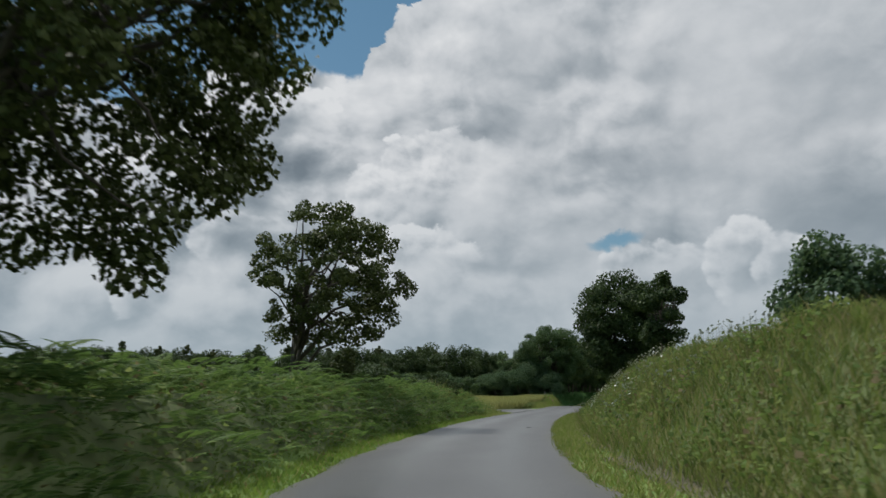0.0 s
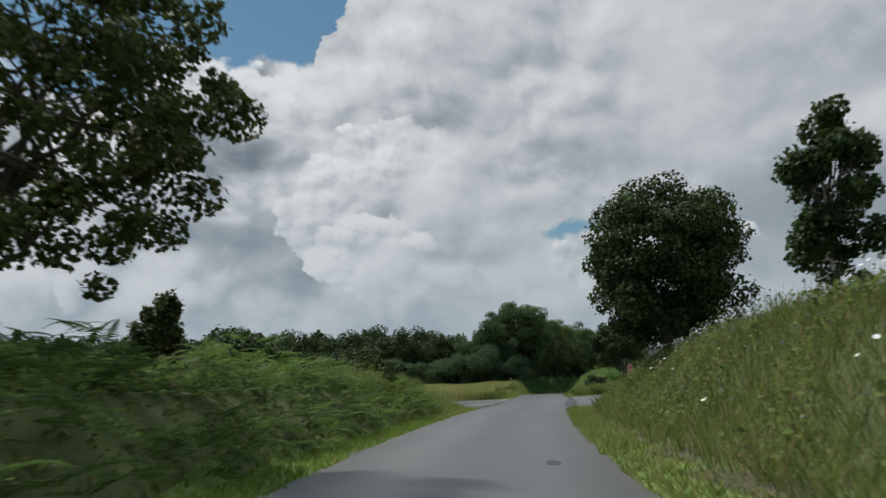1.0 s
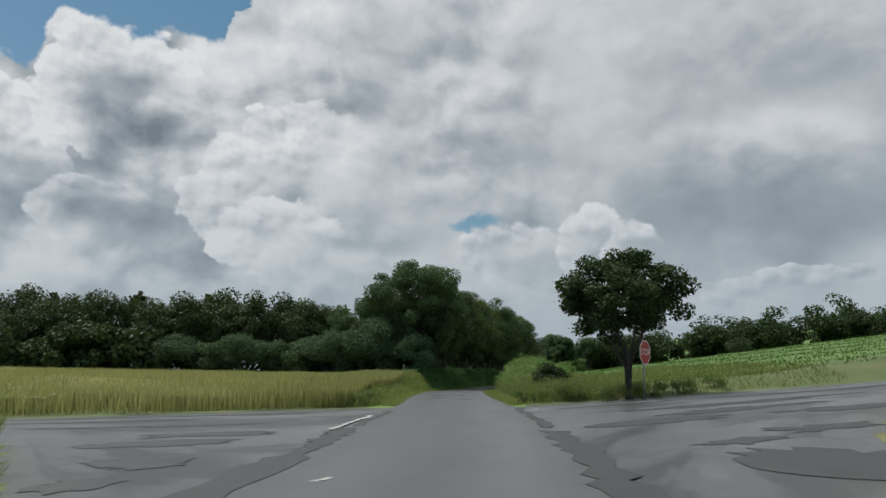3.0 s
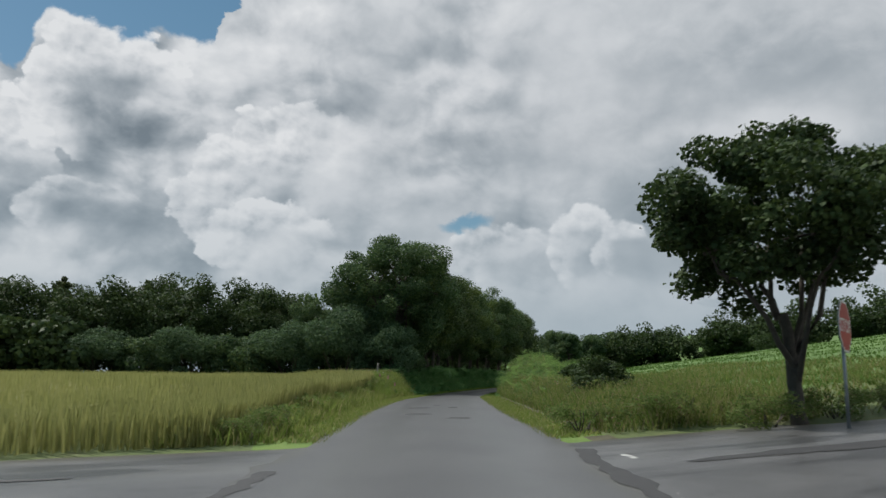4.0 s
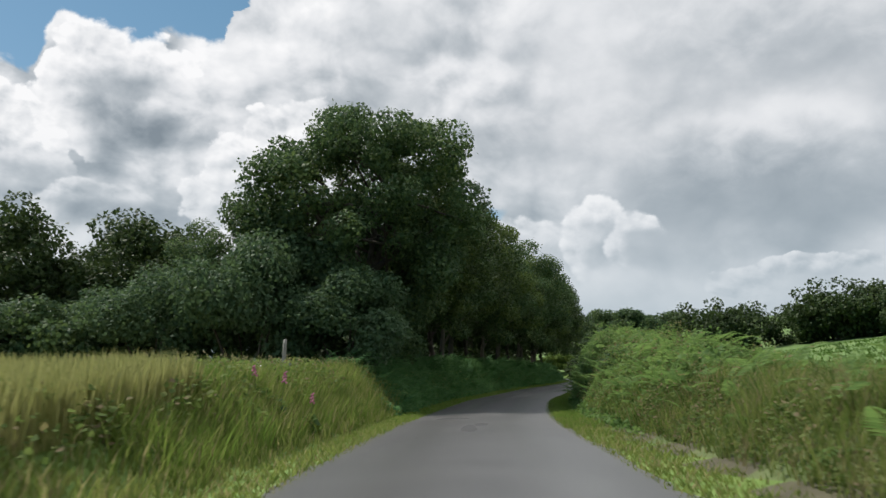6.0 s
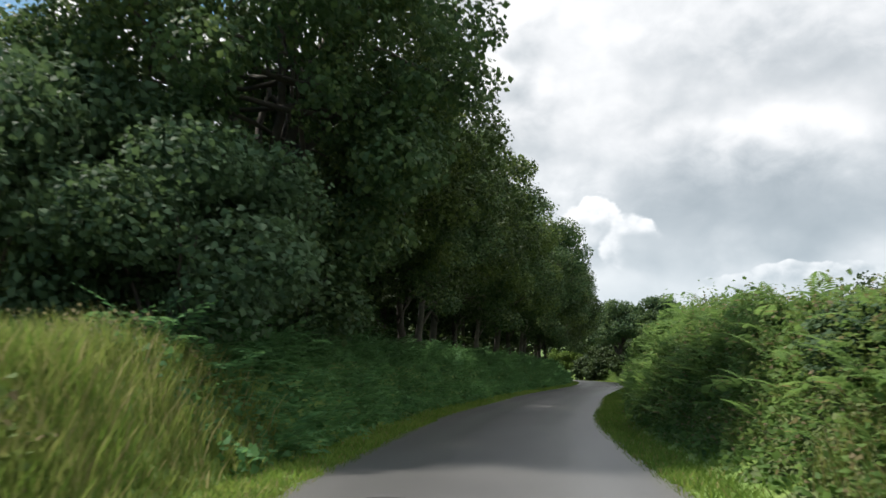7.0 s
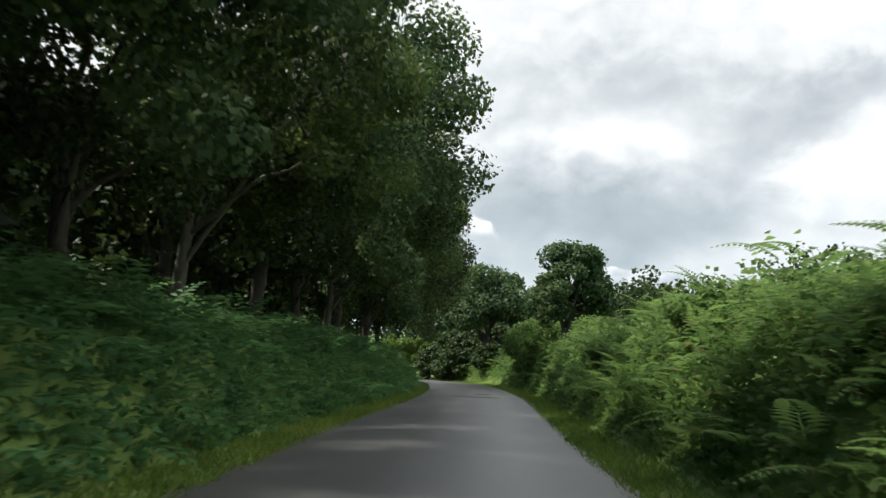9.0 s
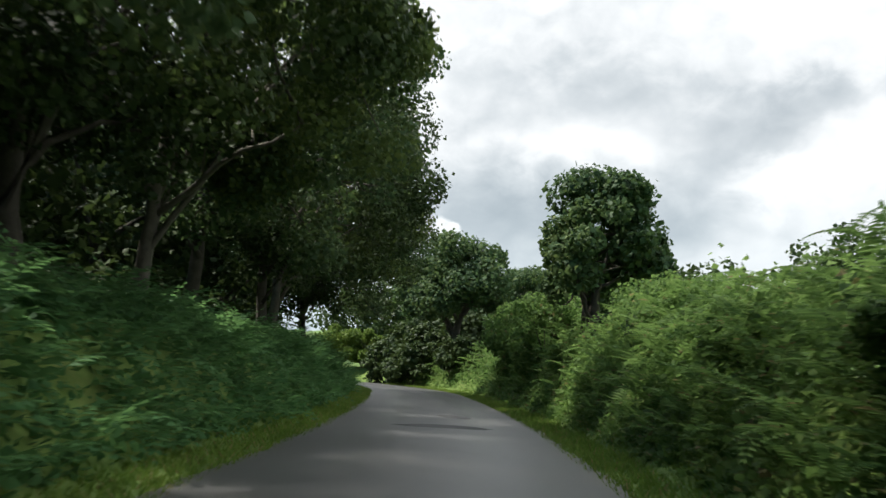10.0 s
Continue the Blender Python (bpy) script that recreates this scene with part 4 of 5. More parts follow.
def wood():
    plant_tree("corner_oak", at_land(18.1, 132.2), CORNER_OAK, "big full-crowned oak at the corner of the wood", "trees of the wood", 0, 1.0)
    for x, y, k, s in [(12.6, 136.5, 0, 0.68), (19.5, 138.0, 2, 0.95), (9.8, 139.0, 2, 0.68), (15.5, 141.0, 0, 0.78)]:
        plant_tree("wood_tree", at_land(x, y), WOOD[k], "tall leafy tree behind the corner oak", "trees of the wood", RNG.uniform(0, 360), s)
    # those along the lane lean out over it
    for i, y in enumerate(np.arange(134.2, 197, 4.2)):
        x, yy = on_lane(y, -5.5 - RNG.uniform(0, 1.2))
        plant_tree("wood_tree", at_land(x, yy), WOOD[(i * 2 + 1) % 3], "tall tree at the wood's edge leaning over the lane", "trees of the wood", -24 + RNG.uniform(-35, 35), RNG.uniform(0.80, 0.86) if y < 142 else RNG.uniform(0.90, 1.0))
    for row, (u, gap) in enumerate([(-9.5, 8.0), (-14.0, 5.6), (-19, 6.5), (-26, 9.0)]):
        for i, y in enumerate(np.arange(138 + row * 3, 204, gap)):
            x, yy = on_lane(y, u + RNG.uniform(-1.5, 1.5))
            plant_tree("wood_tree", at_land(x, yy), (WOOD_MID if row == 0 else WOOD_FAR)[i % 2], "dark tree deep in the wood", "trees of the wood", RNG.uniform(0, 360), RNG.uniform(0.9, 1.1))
    # its front along the wheat, with pines behind
    for i, x in enumerate(np.arange(8.0, -84, -3.6)):
        y = 135.0 + (8.0 - x) * 0.12 + RNG.uniform(-1, 1)
        plant_tree("wood_tree", at_land(x, y + 4.5), WOOD_MID[i % 2], "tree at the front of the wood behind the wheat, shade in its leaf colour", "trees of the wood", RNG.uniform(0, 360), RNG.uniform(0.72, 0.95))
        if i < 5:
            plant_bush("wood_shrub", at_land(x, y), SHRUBS[i % 2], "grey-green shrub at the wood's edge", "shrubs of the wood", RNG.uniform(0, 360), (1.1, 1.1, 1.1))
        else:
            plant_bush("wood_shrub", at_land(x, y), SHRUBS_FAR[i % 2], "shrub at the wood's edge, shade in its leaf colour", "shrubs of the wood", RNG.uniform(0, 360), (RNG.uniform(1.0, 1.6), RNG.uniform(1.0, 1.5), RNG.uniform(0.8, 1.6)))
        plant_tree("wood_tree", at_land(x + RNG.uniform(-1.5, 1.5), y + 11 + RNG.uniform(-2, 2)), WOOD_MID[(i + 1) % 2], "tall tree behind the wood's front, shade in its leaf colour", "trees of the wood", RNG.uniform(0, 360), RNG.uniform(0.82, 1.0))
        if i % 2 == 0 and i > 1:
            plant_tree("pine_tree", at_land(x + RNG.uniform(-2, 2), y + 9 + RNG.uniform(-2, 2)), PINES[(i // 2) % 2], "slim pine rising behind the wood's front", "pines of the wood", RNG.uniform(0, 360), RNG.uniform(0.86, 1.08))
    for x, y, k, s in [(13.4, 128.8, 0, 1.15), (17.2, 127.8, 0, 1.0), (9.6, 131.4, 0, 1.15), (15.2, 131.0, 0, 1.3), (18.6, 131.2, 1, 0.95), (6.0, 133.4, 1, 1.2), (19.0, 135.5, 1, 0.9), (20.0, 140.0, 1, 0.8)]:
        plant_bush("wood_shrub", at_land(x, y), SHRUBS[k], "grey-green sallow shrub before the big oak", "shrubs of the wood", RNG.uniform(0, 360), (s, s, s * RNG.uniform(0.8, 1.25)))


wood()


# ---- trees beyond the end of the lane and on the rise ----
def far_trees():
    m1 = tree_meshes(91, 2.4, 0.2, (0, 0, 3.7), (1.75, 1.75, 2.0), 46, 0.66, 12000, 0.17, M_WOOD, M_BARK, low=-0.95, limbs=6)
    m2 = tree_meshes(92, 3.2, 0.32, (0, 0, 5.4), (3.0, 3.0, 2.7), 52, 0.95, 13000, 0.25, M_WOOD, M_BARK, low=-0.75, limbs=6)
    plant_tree("broad_tree", at_land(50.7, 178.4), m1, "full-crowned green tree standing out of the hedge", "trees beyond the bend", 0, 1.17)
    plant_tree("broad_tree", at_land(57.2, 201.5), m2, "broad leafy tree closing the end of the lane", "trees beyond the bend", 0, 1.04)
    for x, y, r, s in [(60.5, 213.0, 40, 1.0), (48.0, 228.0, 160, 0.95), (67.5, 210.0, 250, 0.9), (47.0, 222.0, 90, 0.95), (74.0, 214.0, 10, 0.9)]:
        plant_tree("broad_tree", at_land(x, y), m2, "broad leafy tree behind the end of the lane", "trees beyond the bend", r, s)
    # lighter hedge leaves put sunlight into these shrubs' colour
    green = bush_meshes(94, 3.2, 2.0, 6500, 0.15, M_HEDGE, 26)
    # kind 1: dark shrubs added to stand in for the hollow's shade
    for x, y, k, s in [(53.8, 187.5, 2, 1.0), (60.0, 197.5, 1, 0.9), (55.0, 203.2, 1, 0.7), (56.8, 205.0, 1, 0.8), (54.6, 206.6, 1, 0.75), (56.0, 198.6, 1, 0.6), (62.5, 204.0, 0, 1.1), (57.6, 208.6, 1, 1.0), (59.4, 205.2, 1, 1.0), (57.5, 191.0, 2, 1.1), (45.5, 207.0, 0, 1.0), (51.9, 182.6, 2, 1.0), (49.4, 174.2, 2, 0.8), (47.6, 171.0, 2, 0.7)]:
        plant_bush("bend_shrub", at_land(x, y), (SHRUBS[1], SHRUBS_FAR[1], green)[k], "shrub at the bend of the lane, dark ones fill its shaded hollow", "shrubs at the bend", RNG.uniform(0, 360), (s, s, s))
    lit = bush_meshes(95, 2.3, 1.6, 5000, 0.16, M_LIT, 16)
    for x, y, s in [(54.9, 211.0, 1.25), (53.2, 213.0, 1.4), (51.2, 215.5, 1.4)]:
        plant_bush("sunlit_bush", at_land(x, y), lit, "yellow-green bush by the bend, sunlight put into its leaf colour", "sunlit bushes", RNG.uniform(0, 360), (s, s, s))
    # leaf colour darkened here to give the look of backlit crowns
    hill = [tree_meshes(96, 1.6, 0.25, (0, 0, 2.9), (3.4, 3.4, 2.9), 40, 1.1, 3600, 0.30, M_DARK_SHADED, M_BARK, low=-1.0, limbs=3, twigs=False),
            tree_meshes(97, 1.2, 0.25, (0, 0, 2.2), (3.4, 3.2, 2.2), 36, 1.1, 3300, 0.30, M_DARK_SHADED, M_BARK, low=-1.0, limbs=3, twigs=False)]
    i = 0
    for q in np.linspace(0, 1, 30):
        for row in range(2):
            x, y = 62 + 88 * q + RNG.uniform(-2, 2), 225 - 95 * q + row * 7 + RNG.uniform(-3, 3)
            if RNG.random() < 0.85:
                plant_tree("hill_tree", at_land(x, y), hill[i % 2], "hedgerow tree along the top of the meadow, darkened as if backlit", "hedgerow trees on the rise", RNG.uniform(0, 360), RNG.uniform(1.05, 1.6))
            i += 1
    for x, y, s in [(100, 150, 0.9), (108, 146, 0.8), (80, 172, 0.7), (-45, 90, 1.0), (-52, 96, 1.1), (-60, 104, 1.0)]:
        plant_tree("hill_tree", at_land(x, y), hill[1], "low tree in the fields, darkened as if backlit", "hedgerow trees on the rise", RNG.uniform(0, 360), s)


far_trees()


# ---- low growth: verges, bracken, wheat, hedges ----
def scatter(rng, count, y0, y1, u0, u1, power=1.0):
    """Points on the land between two offsets from the lane."""
    y = rng.uniform(y0, y1, count)
    u = u0 + (u1 - u0) * rng.random(count) ** power
    x, yy = on_lane(y, u)
    a, b = cross_v(x, yy)
    keep = np.abs(b) > cross_half(a, b) + 0.25
    x, yy = x[keep], yy[keep]
    return np.stack([x, yy, land(x, yy)], -1)


def stuff(name, V, F, mat, label, category):
    ob = new(name, mesh_of(name, V, F, mat))
    return tagged(ob, label, category, kind="stuff")


def lumps(P, scale, seed=0.0):
    """A smooth uneven field over the ground, 0 to 1."""
    x, y = P[:, 0] * scale + seed, P[:, 1] * scale - seed
    v = np.sin(x * 1.7 + 2.1 * np.sin(y * 0.9)) + np.sin(y * 2.3 + 1.7 * np.sin(x * 1.1)) + 0.6 * np.sin(x * 4.1 - y * 3.3)
    return np.clip(0.5 + v / 4.4, 0, 1)


def lift(P, dz):
    P = P.copy()
    P[:, 2] += dz
    return P


HEDGE = [(110, 0.6), (114, 1.1), (118, 1.55), (121, 1.8), (126, 2.0), (130, 2.0), (133, 2.1), (136, 2.8), (140, 3.0), (143, 2.4), (147, 1.9), (155, 2.05), (165, 2.2), (200, 2.2)]


def growth():
    rng = np.random.default_rng(101)
    # short turf on both verges
    for side, y0, y1, k, mat, what in ((-1, -4, 45, 15000, M_GRASS, "short bright green"), (-1, 45, 122, 24000, M_DRY, "thin yellowish"), (-1, 120, 205, 42000, M_GRASS, "short bright green"),
                                       (1, -4, 120, 34000, M_DRY, "thin yellowish"), (1, 116, 205, 44000, M_GRASS, "short bright green")):
        P = scatter(rng, k, y0, y1, side * 2.05, side * (3.12 if side > 0 and y0 < 100 else 3.25), 1.15)
        stuff("verge_grass", *blades(rng, P, 0.10, 0.03, 0.7), mat, what + " grass along the asphalt edge", "grass")
    # mown corners by the crossing
    P = scatter(rng, 34000, 49, 66, 2.2, 9.5)
    stuff("mown_grass", *blades(rng, P, 0.06, 0.02, 1.0), M_DRY, "mown yellowish grass at the corner of the crossing", "grass")
    # right bank: tall seeding grass, in tussocks
    P = scatter(rng, 82000, -4, 58, 3.1, 9.0)
    P = P[offset(P[:, 0], P[:, 1]) > 3.8 + 0.5 * (P[:, 1] - 50)]
    h = 0.18 + 0.42 * lumps(P, 0.9) * lumps(P, 2.3, 3) + 0.35 * step(41, 46, P[:, 1]) * step(4.0, 6.0, offset(P[:, 0], P[:, 1]))
    stuff("bank_grass", *blades(rng, P, h + 0.1, 0.015, 0.6, False), M_TALL, "tall olive-green seeding grass on the bank", "grass")
    P = scatter(rng, 26000, -4, 50, 3.2, 8.5)
    P = P[lumps(P, 0.7, 5) > 0.46]
    stuff("bank_weeds", *leaf_cloud(rng, lift(P, rng.uniform(0.05, 0.5, len(P))), 0.10), M_BRAMBLE, "low leafy weeds among the bank grass", "weeds")
    # left bank: bracken over dark undergrowth
    P = scatter(rng, 4600, -4, 50, -3.0, -7.5)
    P = lift(P, rng.uniform(0.0, 0.85, len(P)) * (0.1 + 0.9 * lumps(P, 1.0)) * (0.35 + 0.65 * step(5, 12, P[:, 1])))
    stuff("bracken", *fronds(rng, P, 0.78, 0.72), M_FERN, "dense green bracken covering the bank", "bracken")
    P = scatter(rng, 16000, -4, 54, -2.9, -7.0)
    stuff("bank_undergrowth", *leaf_cloud(rng, lift(P, rng.uniform(0, 0.5, len(P))), 0.10), M_BRAMBLE, "dark leafy undergrowth beneath the bracken", "undergrowth")
    P = scatter(rng, 30000, 42, 68, -2.9, -12.0)
    h = 0.2 + 1.1 * lumps(P, 1.1) * step(2.8, 5.2, -offset(P[:, 0], P[:, 1]))
    stuff("corner_weeds", *blades(rng, P, h, 0.024, 0.5, False), M_TALL, "tall weeds and grasses at the corner", "weeds")
    P = scatter(rng, 15000, 44, 66, -3.6, -11.0)
    stuff("corner_leaves", *leaf_cloud(rng, lift(P, rng.uniform(0.05, 1.0, len(P)) * (0.3 + 0.7 * lumps(P, 0.8, 7))), 0.08), M_BRAMBLE, "leafy weeds at the corner of the crossing", "weeds")
    # wheat
    P = scatter(rng, 76000, 72, 109, -4.0, -26, 1.8)
    stuff("wheat", *blades(rng, P, 0.8, 0.028, 0.16, False, (0.86, 1.04)), M_WHEAT, "field of ripening yellow-green wheat", "wheat")
    xs, ys = np.arange(-95, 18, 1.0), np.arange(60, 150, 1.0)
    X, Y = np.meshgrid(xs, ys)
    Z = land(X, Y) + 0.5 + rng.normal(0, 0.03, X.shape)
    u = offset(X, Y)
    a, b = cross_v(X, Y)
    ok = (u < -5.6) & (b > cross_half(a) + 1.4) & (Y < 133 + (8 - X) * 0.12) & ((Y < 112) | (u < -8.5))
    i = (np.arange(len(ys) - 1)[:, None] * len(xs) + np.arange(len(xs) - 1)[None])
    i = i[ok[:-1, :-1] & ok[1:, :-1] & ok[:-1, 1:] & ok[1:, 1:]]
    stuff("wheat_canopy", np.stack([X, Y, Z], -1).reshape(-1, 3), np.stack([i, i + 1, i + len(xs) + 1, i + len(xs)], -1), M_WHEAT, "massed ears of ripening wheat", "wheat")
    P = np.stack([rng.uniform(-70, 16, 120000), rng.uniform(66, 142, 120000)], -1)
    u = offset(P[:, 0], P[:, 1])
    a, b = cross_v(P[:, 0], P[:, 1])
    P = P[(u < -5.0) & (b > cross_half(a) + 1.0) & (P[:, 1] < 133 + (8 - P[:, 0]) * 0.12) & ((P[:, 1] < 112) | (u < -8.5))]
    P = np.concatenate([P, (land(P[:, 0], P[:, 1]) + 0.32)[:, None]], 1)
    stuff("wheat_ears", *blades(rng, P, 0.48, 0.05, 0.2, True, (0.85, 1.05)), M_WHEAT, "ears of wheat standing above the field", "wheat")
    P = scatter(rng, 22000, 72, 124, -2.9, -4.8)
    h = 0.15 + 0.32 * lumps(P, 1.0, 2)
    stuff("field_edge_grass", *blades(rng, P, h, 0.022, 0.5, False), M_DRY, "tall grass along the edge of the wheat", "grass")
    P = scatter(rng, 12000, 78, 124, -3.3, -4.8)
    P = P[lumps(P, 0.6, 9) > 0.76 + 0.12 * step(92, 100, P[:, 1])]
    stuff("field_edge_weeds", *leaf_cloud(rng, lift(P, rng.uniform(0.05, 0.4, len(P))), 0.12), M_BRAMBLE, "brambles along the edge of the wheat", "weeds")
    # grassy hump before the wood
    P = scatter(rng, 34000, 107, 125, -3.2, -9.5)
    stuff("hump_grass", *blades(rng, P, 0.35 + 0.3 * lumps(P, 1.0), 0.014, 0.45, False), M_DRY, "long grass on the hump before the wood", "grass")
    P = scatter(rng, 22000, 106, 121, -3.1, -8.5)
    stuff("hump_grass", *blades(rng, P, 0.3 + 0.3 * lumps(P, 1.3, 4), 0.016, 0.5, False), M_GRASS, "fresh green grass on the sunny hump", "grass")
    P = scatter(rng, 2600, 108, 124.5, -4.4, -9.0)
    P = P[lumps(P, 0.8, 2) > 0.4]
    stuff("seed_heads", *leaf_cloud(rng, lift(P, rng.uniform(0.4, 0.68, len(P))), 0.055, -1.6), M_SEED, "pale brown seed heads above the long grass", "grass")
    P = scatter(rng, 9000, 104, 119, -3.6, -6.6)
    P = P[lumps(P, 0.9, 5) > 0.42]
    stuff("hump_weeds", *leaf_cloud(rng, lift(P, rng.uniform(0.1, 0.6, len(P))), 0.085), M_BRAMBLE, "leafy weeds among the grass of the hump", "weeds")
    P = scatter(rng, 90, 106, 116, -3.8, -6.6)
    stuff("hump_bracken", *fronds(rng, P, 0.7), M_FERN, "pale bracken on the hump before the wood", "bracken")
    # right side beyond the crossing: bramble, dry grass, bracken
    P = np.concatenate([scatter(rng, 38000, 76, 114, 3.2, 7.0), scatter(rng, 36000, 110, 136, 3.2, 6.8)])
    tall = lerp(P[:, 1], HEDGE) * 0.9 * step(2.7, 4.6, offset(P[:, 0], P[:, 1])) * step(108, 114, P[:, 1])
    P = lift(P, rng.random(len(P)) * np.maximum(0.12 + 0.5 * lumps(P, 0.8, 4), tall * (0.55 + 0.5 * lumps(P, 1.1, 4))))
    stuff("hedge_bramble", *leaf_cloud(rng, P, 0.07), M_BRAMBLE_DRY, "tangled bramble and dry stalks on the low bank", "bramble")
    P = scatter(rng, 52000, 76, 122, 3.2, 7.5)
    stuff("hedge_grass", *blades(rng, P, 0.2 + 0.45 * lumps(P, 1.2), 0.016, 0.45, False), M_TALL, "dry tall grass among the bramble", "grass")
    P = scatter(rng, 420, 94, 130, 3.4, 7.0)
    P = lift(P, rng.uniform(0, 0.7, len(P)) * step(92, 112, P[:, 1]))
    stuff("hedge_bracken", *fronds(rng, P, 0.75), M_HEDGE, "bracken growing through the bramble", "bracken")
    # meadow: rough margin, then the young crop on the rise
    P = scatter(rng, 30000, 66, 112, 4.2, 16)
    P = P[(cross_v(P[:, 0], P[:, 1])[1] > 4)]
    stuff("margin_grass", *blades(rng, P, 0.15 + 0.2 * lumps(P, 0.7, 8), 0.03, 0.5), M_TALL, "rough brownish grass at the margin of the meadow", "grass")
    P = scatter(rng, 46000, 74, 150, 7.5, 70, 1.6)
    P = P[(cross_v(P[:, 0], P[:, 1])[1] > 7)]
    stuff("meadow_crop", *blades(rng, P, 0.12, 0.08, 0.7), M_CORN, "bright green young crop on the sloping field", "crop")
    # right hedge along the wood
    P = np.concatenate([scatter(rng, 4500, 112, 130, 3.1, 7.0), scatter(rng, 56000, 128, 202, 3.1, 7.0)])
    u = offset(P[:, 0], P[:, 1])
    tall = lerp(P[:, 1], HEDGE)
    P = lift(P, rng.random(len(P)) ** 0.8 * tall * step(2.6, 4.6, u) * (0.28 + 0.45 * lumps(P, 0.9, 6) + 0.36 * lumps(P, 2.6, 2)))
    stuff("hedgerow_leaves", *leaf_cloud(rng, P, 0.115), M_HEDGE, "thick leafy hedge on the bank", "hedge")
    P = np.concatenate([scatter(rng, 420, 113, 130, 3.5, 6.8), scatter(rng, 4200, 128, 176, 3.3, 6.8), scatter(rng, 1200, 176, 202, 3.4, 6.8)])
    u = offset(P[:, 0], P[:, 1])
    P = lift(P, rng.uniform(0.1, 0.80, len(P)) * lerp(P[:, 1], HEDGE) * step(2.6, 4.6, u) * (0.5 + 0.5 * lumps(P, 0.9, 6)))
    stuff("hedgerow_bracken", *fronds(rng, P, 0.85, 0.9), M_HEDGE, "arching bracken hanging out of the hedge", "bracken")
    P = scatter(rng, 26000, 113, 186, 3.0, 5.2)
    P = lift(P, rng.random(len(P)) * (0.2 + 1.1 * step(2.9, 4.6, offset(P[:, 0], P[:, 1]))) * (0.4 + 0.6 * lumps(P, 1.6, 1)))
    stuff("hedge_foot", *leaf_cloud(rng, P, 0.12), M_HEDGE, "green leaves at the foot of the hedge", "hedge")
    # dark leaves added inside the wood and along its front, in place of shade
    P = scatter(rng, 9000, 134, 204, -9.0, -14.0)
    stuff("thicket", *leaf_cloud(rng, lift(P, rng.random(len(P)) * 2.6), 0.36), M_DARK_SHADED, "dark thicket under the trees of the wood", "thicket")
    P = scatter(rng, 3600, 186, 222, -5.0, -16.0)
    stuff("thicket", *leaf_cloud(rng, lift(P, rng.random(len(P)) * 4.0), 0.34), M_DARK_SHADED, "dark thicket where the wood meets the bend", "thicket")
    P = scatter(rng, 7000, 133, 204, -6.8, -9.5)
    stuff("thicket", *leaf_cloud(rng, lift(P, rng.random(len(P)) * 2.2), 0.24), M_DARK_SHADED, "dark undergrowth between the trunks of the wood", "thicket")
    x = rng.uniform(-90, 17, 14000)
    y = 136.5 + (8.0 - x) * 0.12 + rng.uniform(0, 3.5, len(x))
    P = np.stack([x, y, land(x, y) + rng.random(len(x)) * 2.8], -1)
    stuff("thicket", *leaf_cloud(rng, P, 0.5), M_DARK_SHADED, "dark thicket along the front of the wood", "thicket")
    # left bank below the wood
    P = scatter(rng, 8200, 123.5, 200, -3.0, -8.0)
    u = -offset(P[:, 0], P[:, 1])
    P = lift(P, rng.uniform(0.05, 1.0, len(P)) * (0.25 + 0.75 * lumps(P, 1.1, 3)) * (0.25 + 0.5 * step(2.8, 4.6, u)))
    stuff("wood_bracken", *fronds(rng, P, 1.0, far=True), M_FERN_SHADE, "shaded bracken on the bank below the wood", "bracken")
    P = scatter(rng, 62000, 122.5, 202, -2.85, -8.5)
    P = lift(P, rng.uniform(0, 0.5, len(P)) * (0.3 + 0.7 * lumps(P, 1.4, 8)))
    stuff("wood_undergrowth", *leaf_cloud(rng, P, 0.15), M_FERN_SHADE, "leafy green undergrowth on the bank below the wood", "undergrowth")



growth()


# ---- things by the lane ----
M_PLANK = surface("weathered_white_planks", [(0.3, (0.60, 0.59, 0.57)), (0.7, (0.80, 0.79, 0.76))], 4, 0.75, 0.3, 30)
M_GREEN = surface("dark_green_paint", [(0.3, (0.014, 0.035, 0.026)), (0.7, (0.03, 0.055, 0.042))], 6, 0.5, 0.1)
M_BLACK = surface("black_rubber", [(0.3, (0.008, 0.008, 0.008)), (0.7, (0.02, 0.02, 0.02))], 8, 0.7, 0.1)
M_TEAL = surface("teal_print", [(0.3, (0.10, 0.42, 0.33)), (0.7, (0.14, 0.50, 0.40))], 6, 0.5, 0.05)
M_PAPER = surface("white_print", [(0.3, (0.60, 0.62, 0.60)), (0.7, (0.72, 0.73, 0.71))], 6, 0.5, 0.05)
M_GREY = surface("grey_galvanised_steel", [(0.3, (0.22, 0.24, 0.24)), (0.7, (0.34, 0.36, 0.36))], 7, 0.5, 0.1, metallic=0.6)
M_SIGNRED = surface("red_sign_face", [(0.3, (0.36, 0.02, 0.025)), (0.7, (0.45, 0.03, 0.035))], 6, 0.45, 0.05)
M_SIGNWHITE = surface("white_sign_face", [(0.3, (0.66, 0.66, 0.64)), (0.7, (0.76, 0.76, 0.74))], 6, 0.45, 0.05)
M_POST = surface("grey_weathered_wood", [(0.3, (0.16, 0.15, 0.13)), (0.7, (0.36, 0.34, 0.30))], 8, 0.85, 0.5, 30)
M_DARKPOST = surface("dark_wood", [(0.3, (0.02, 0.018, 0.015)), (0.7, (0.06, 0.05, 0.04))], 8, 0.85, 0.5, 30)


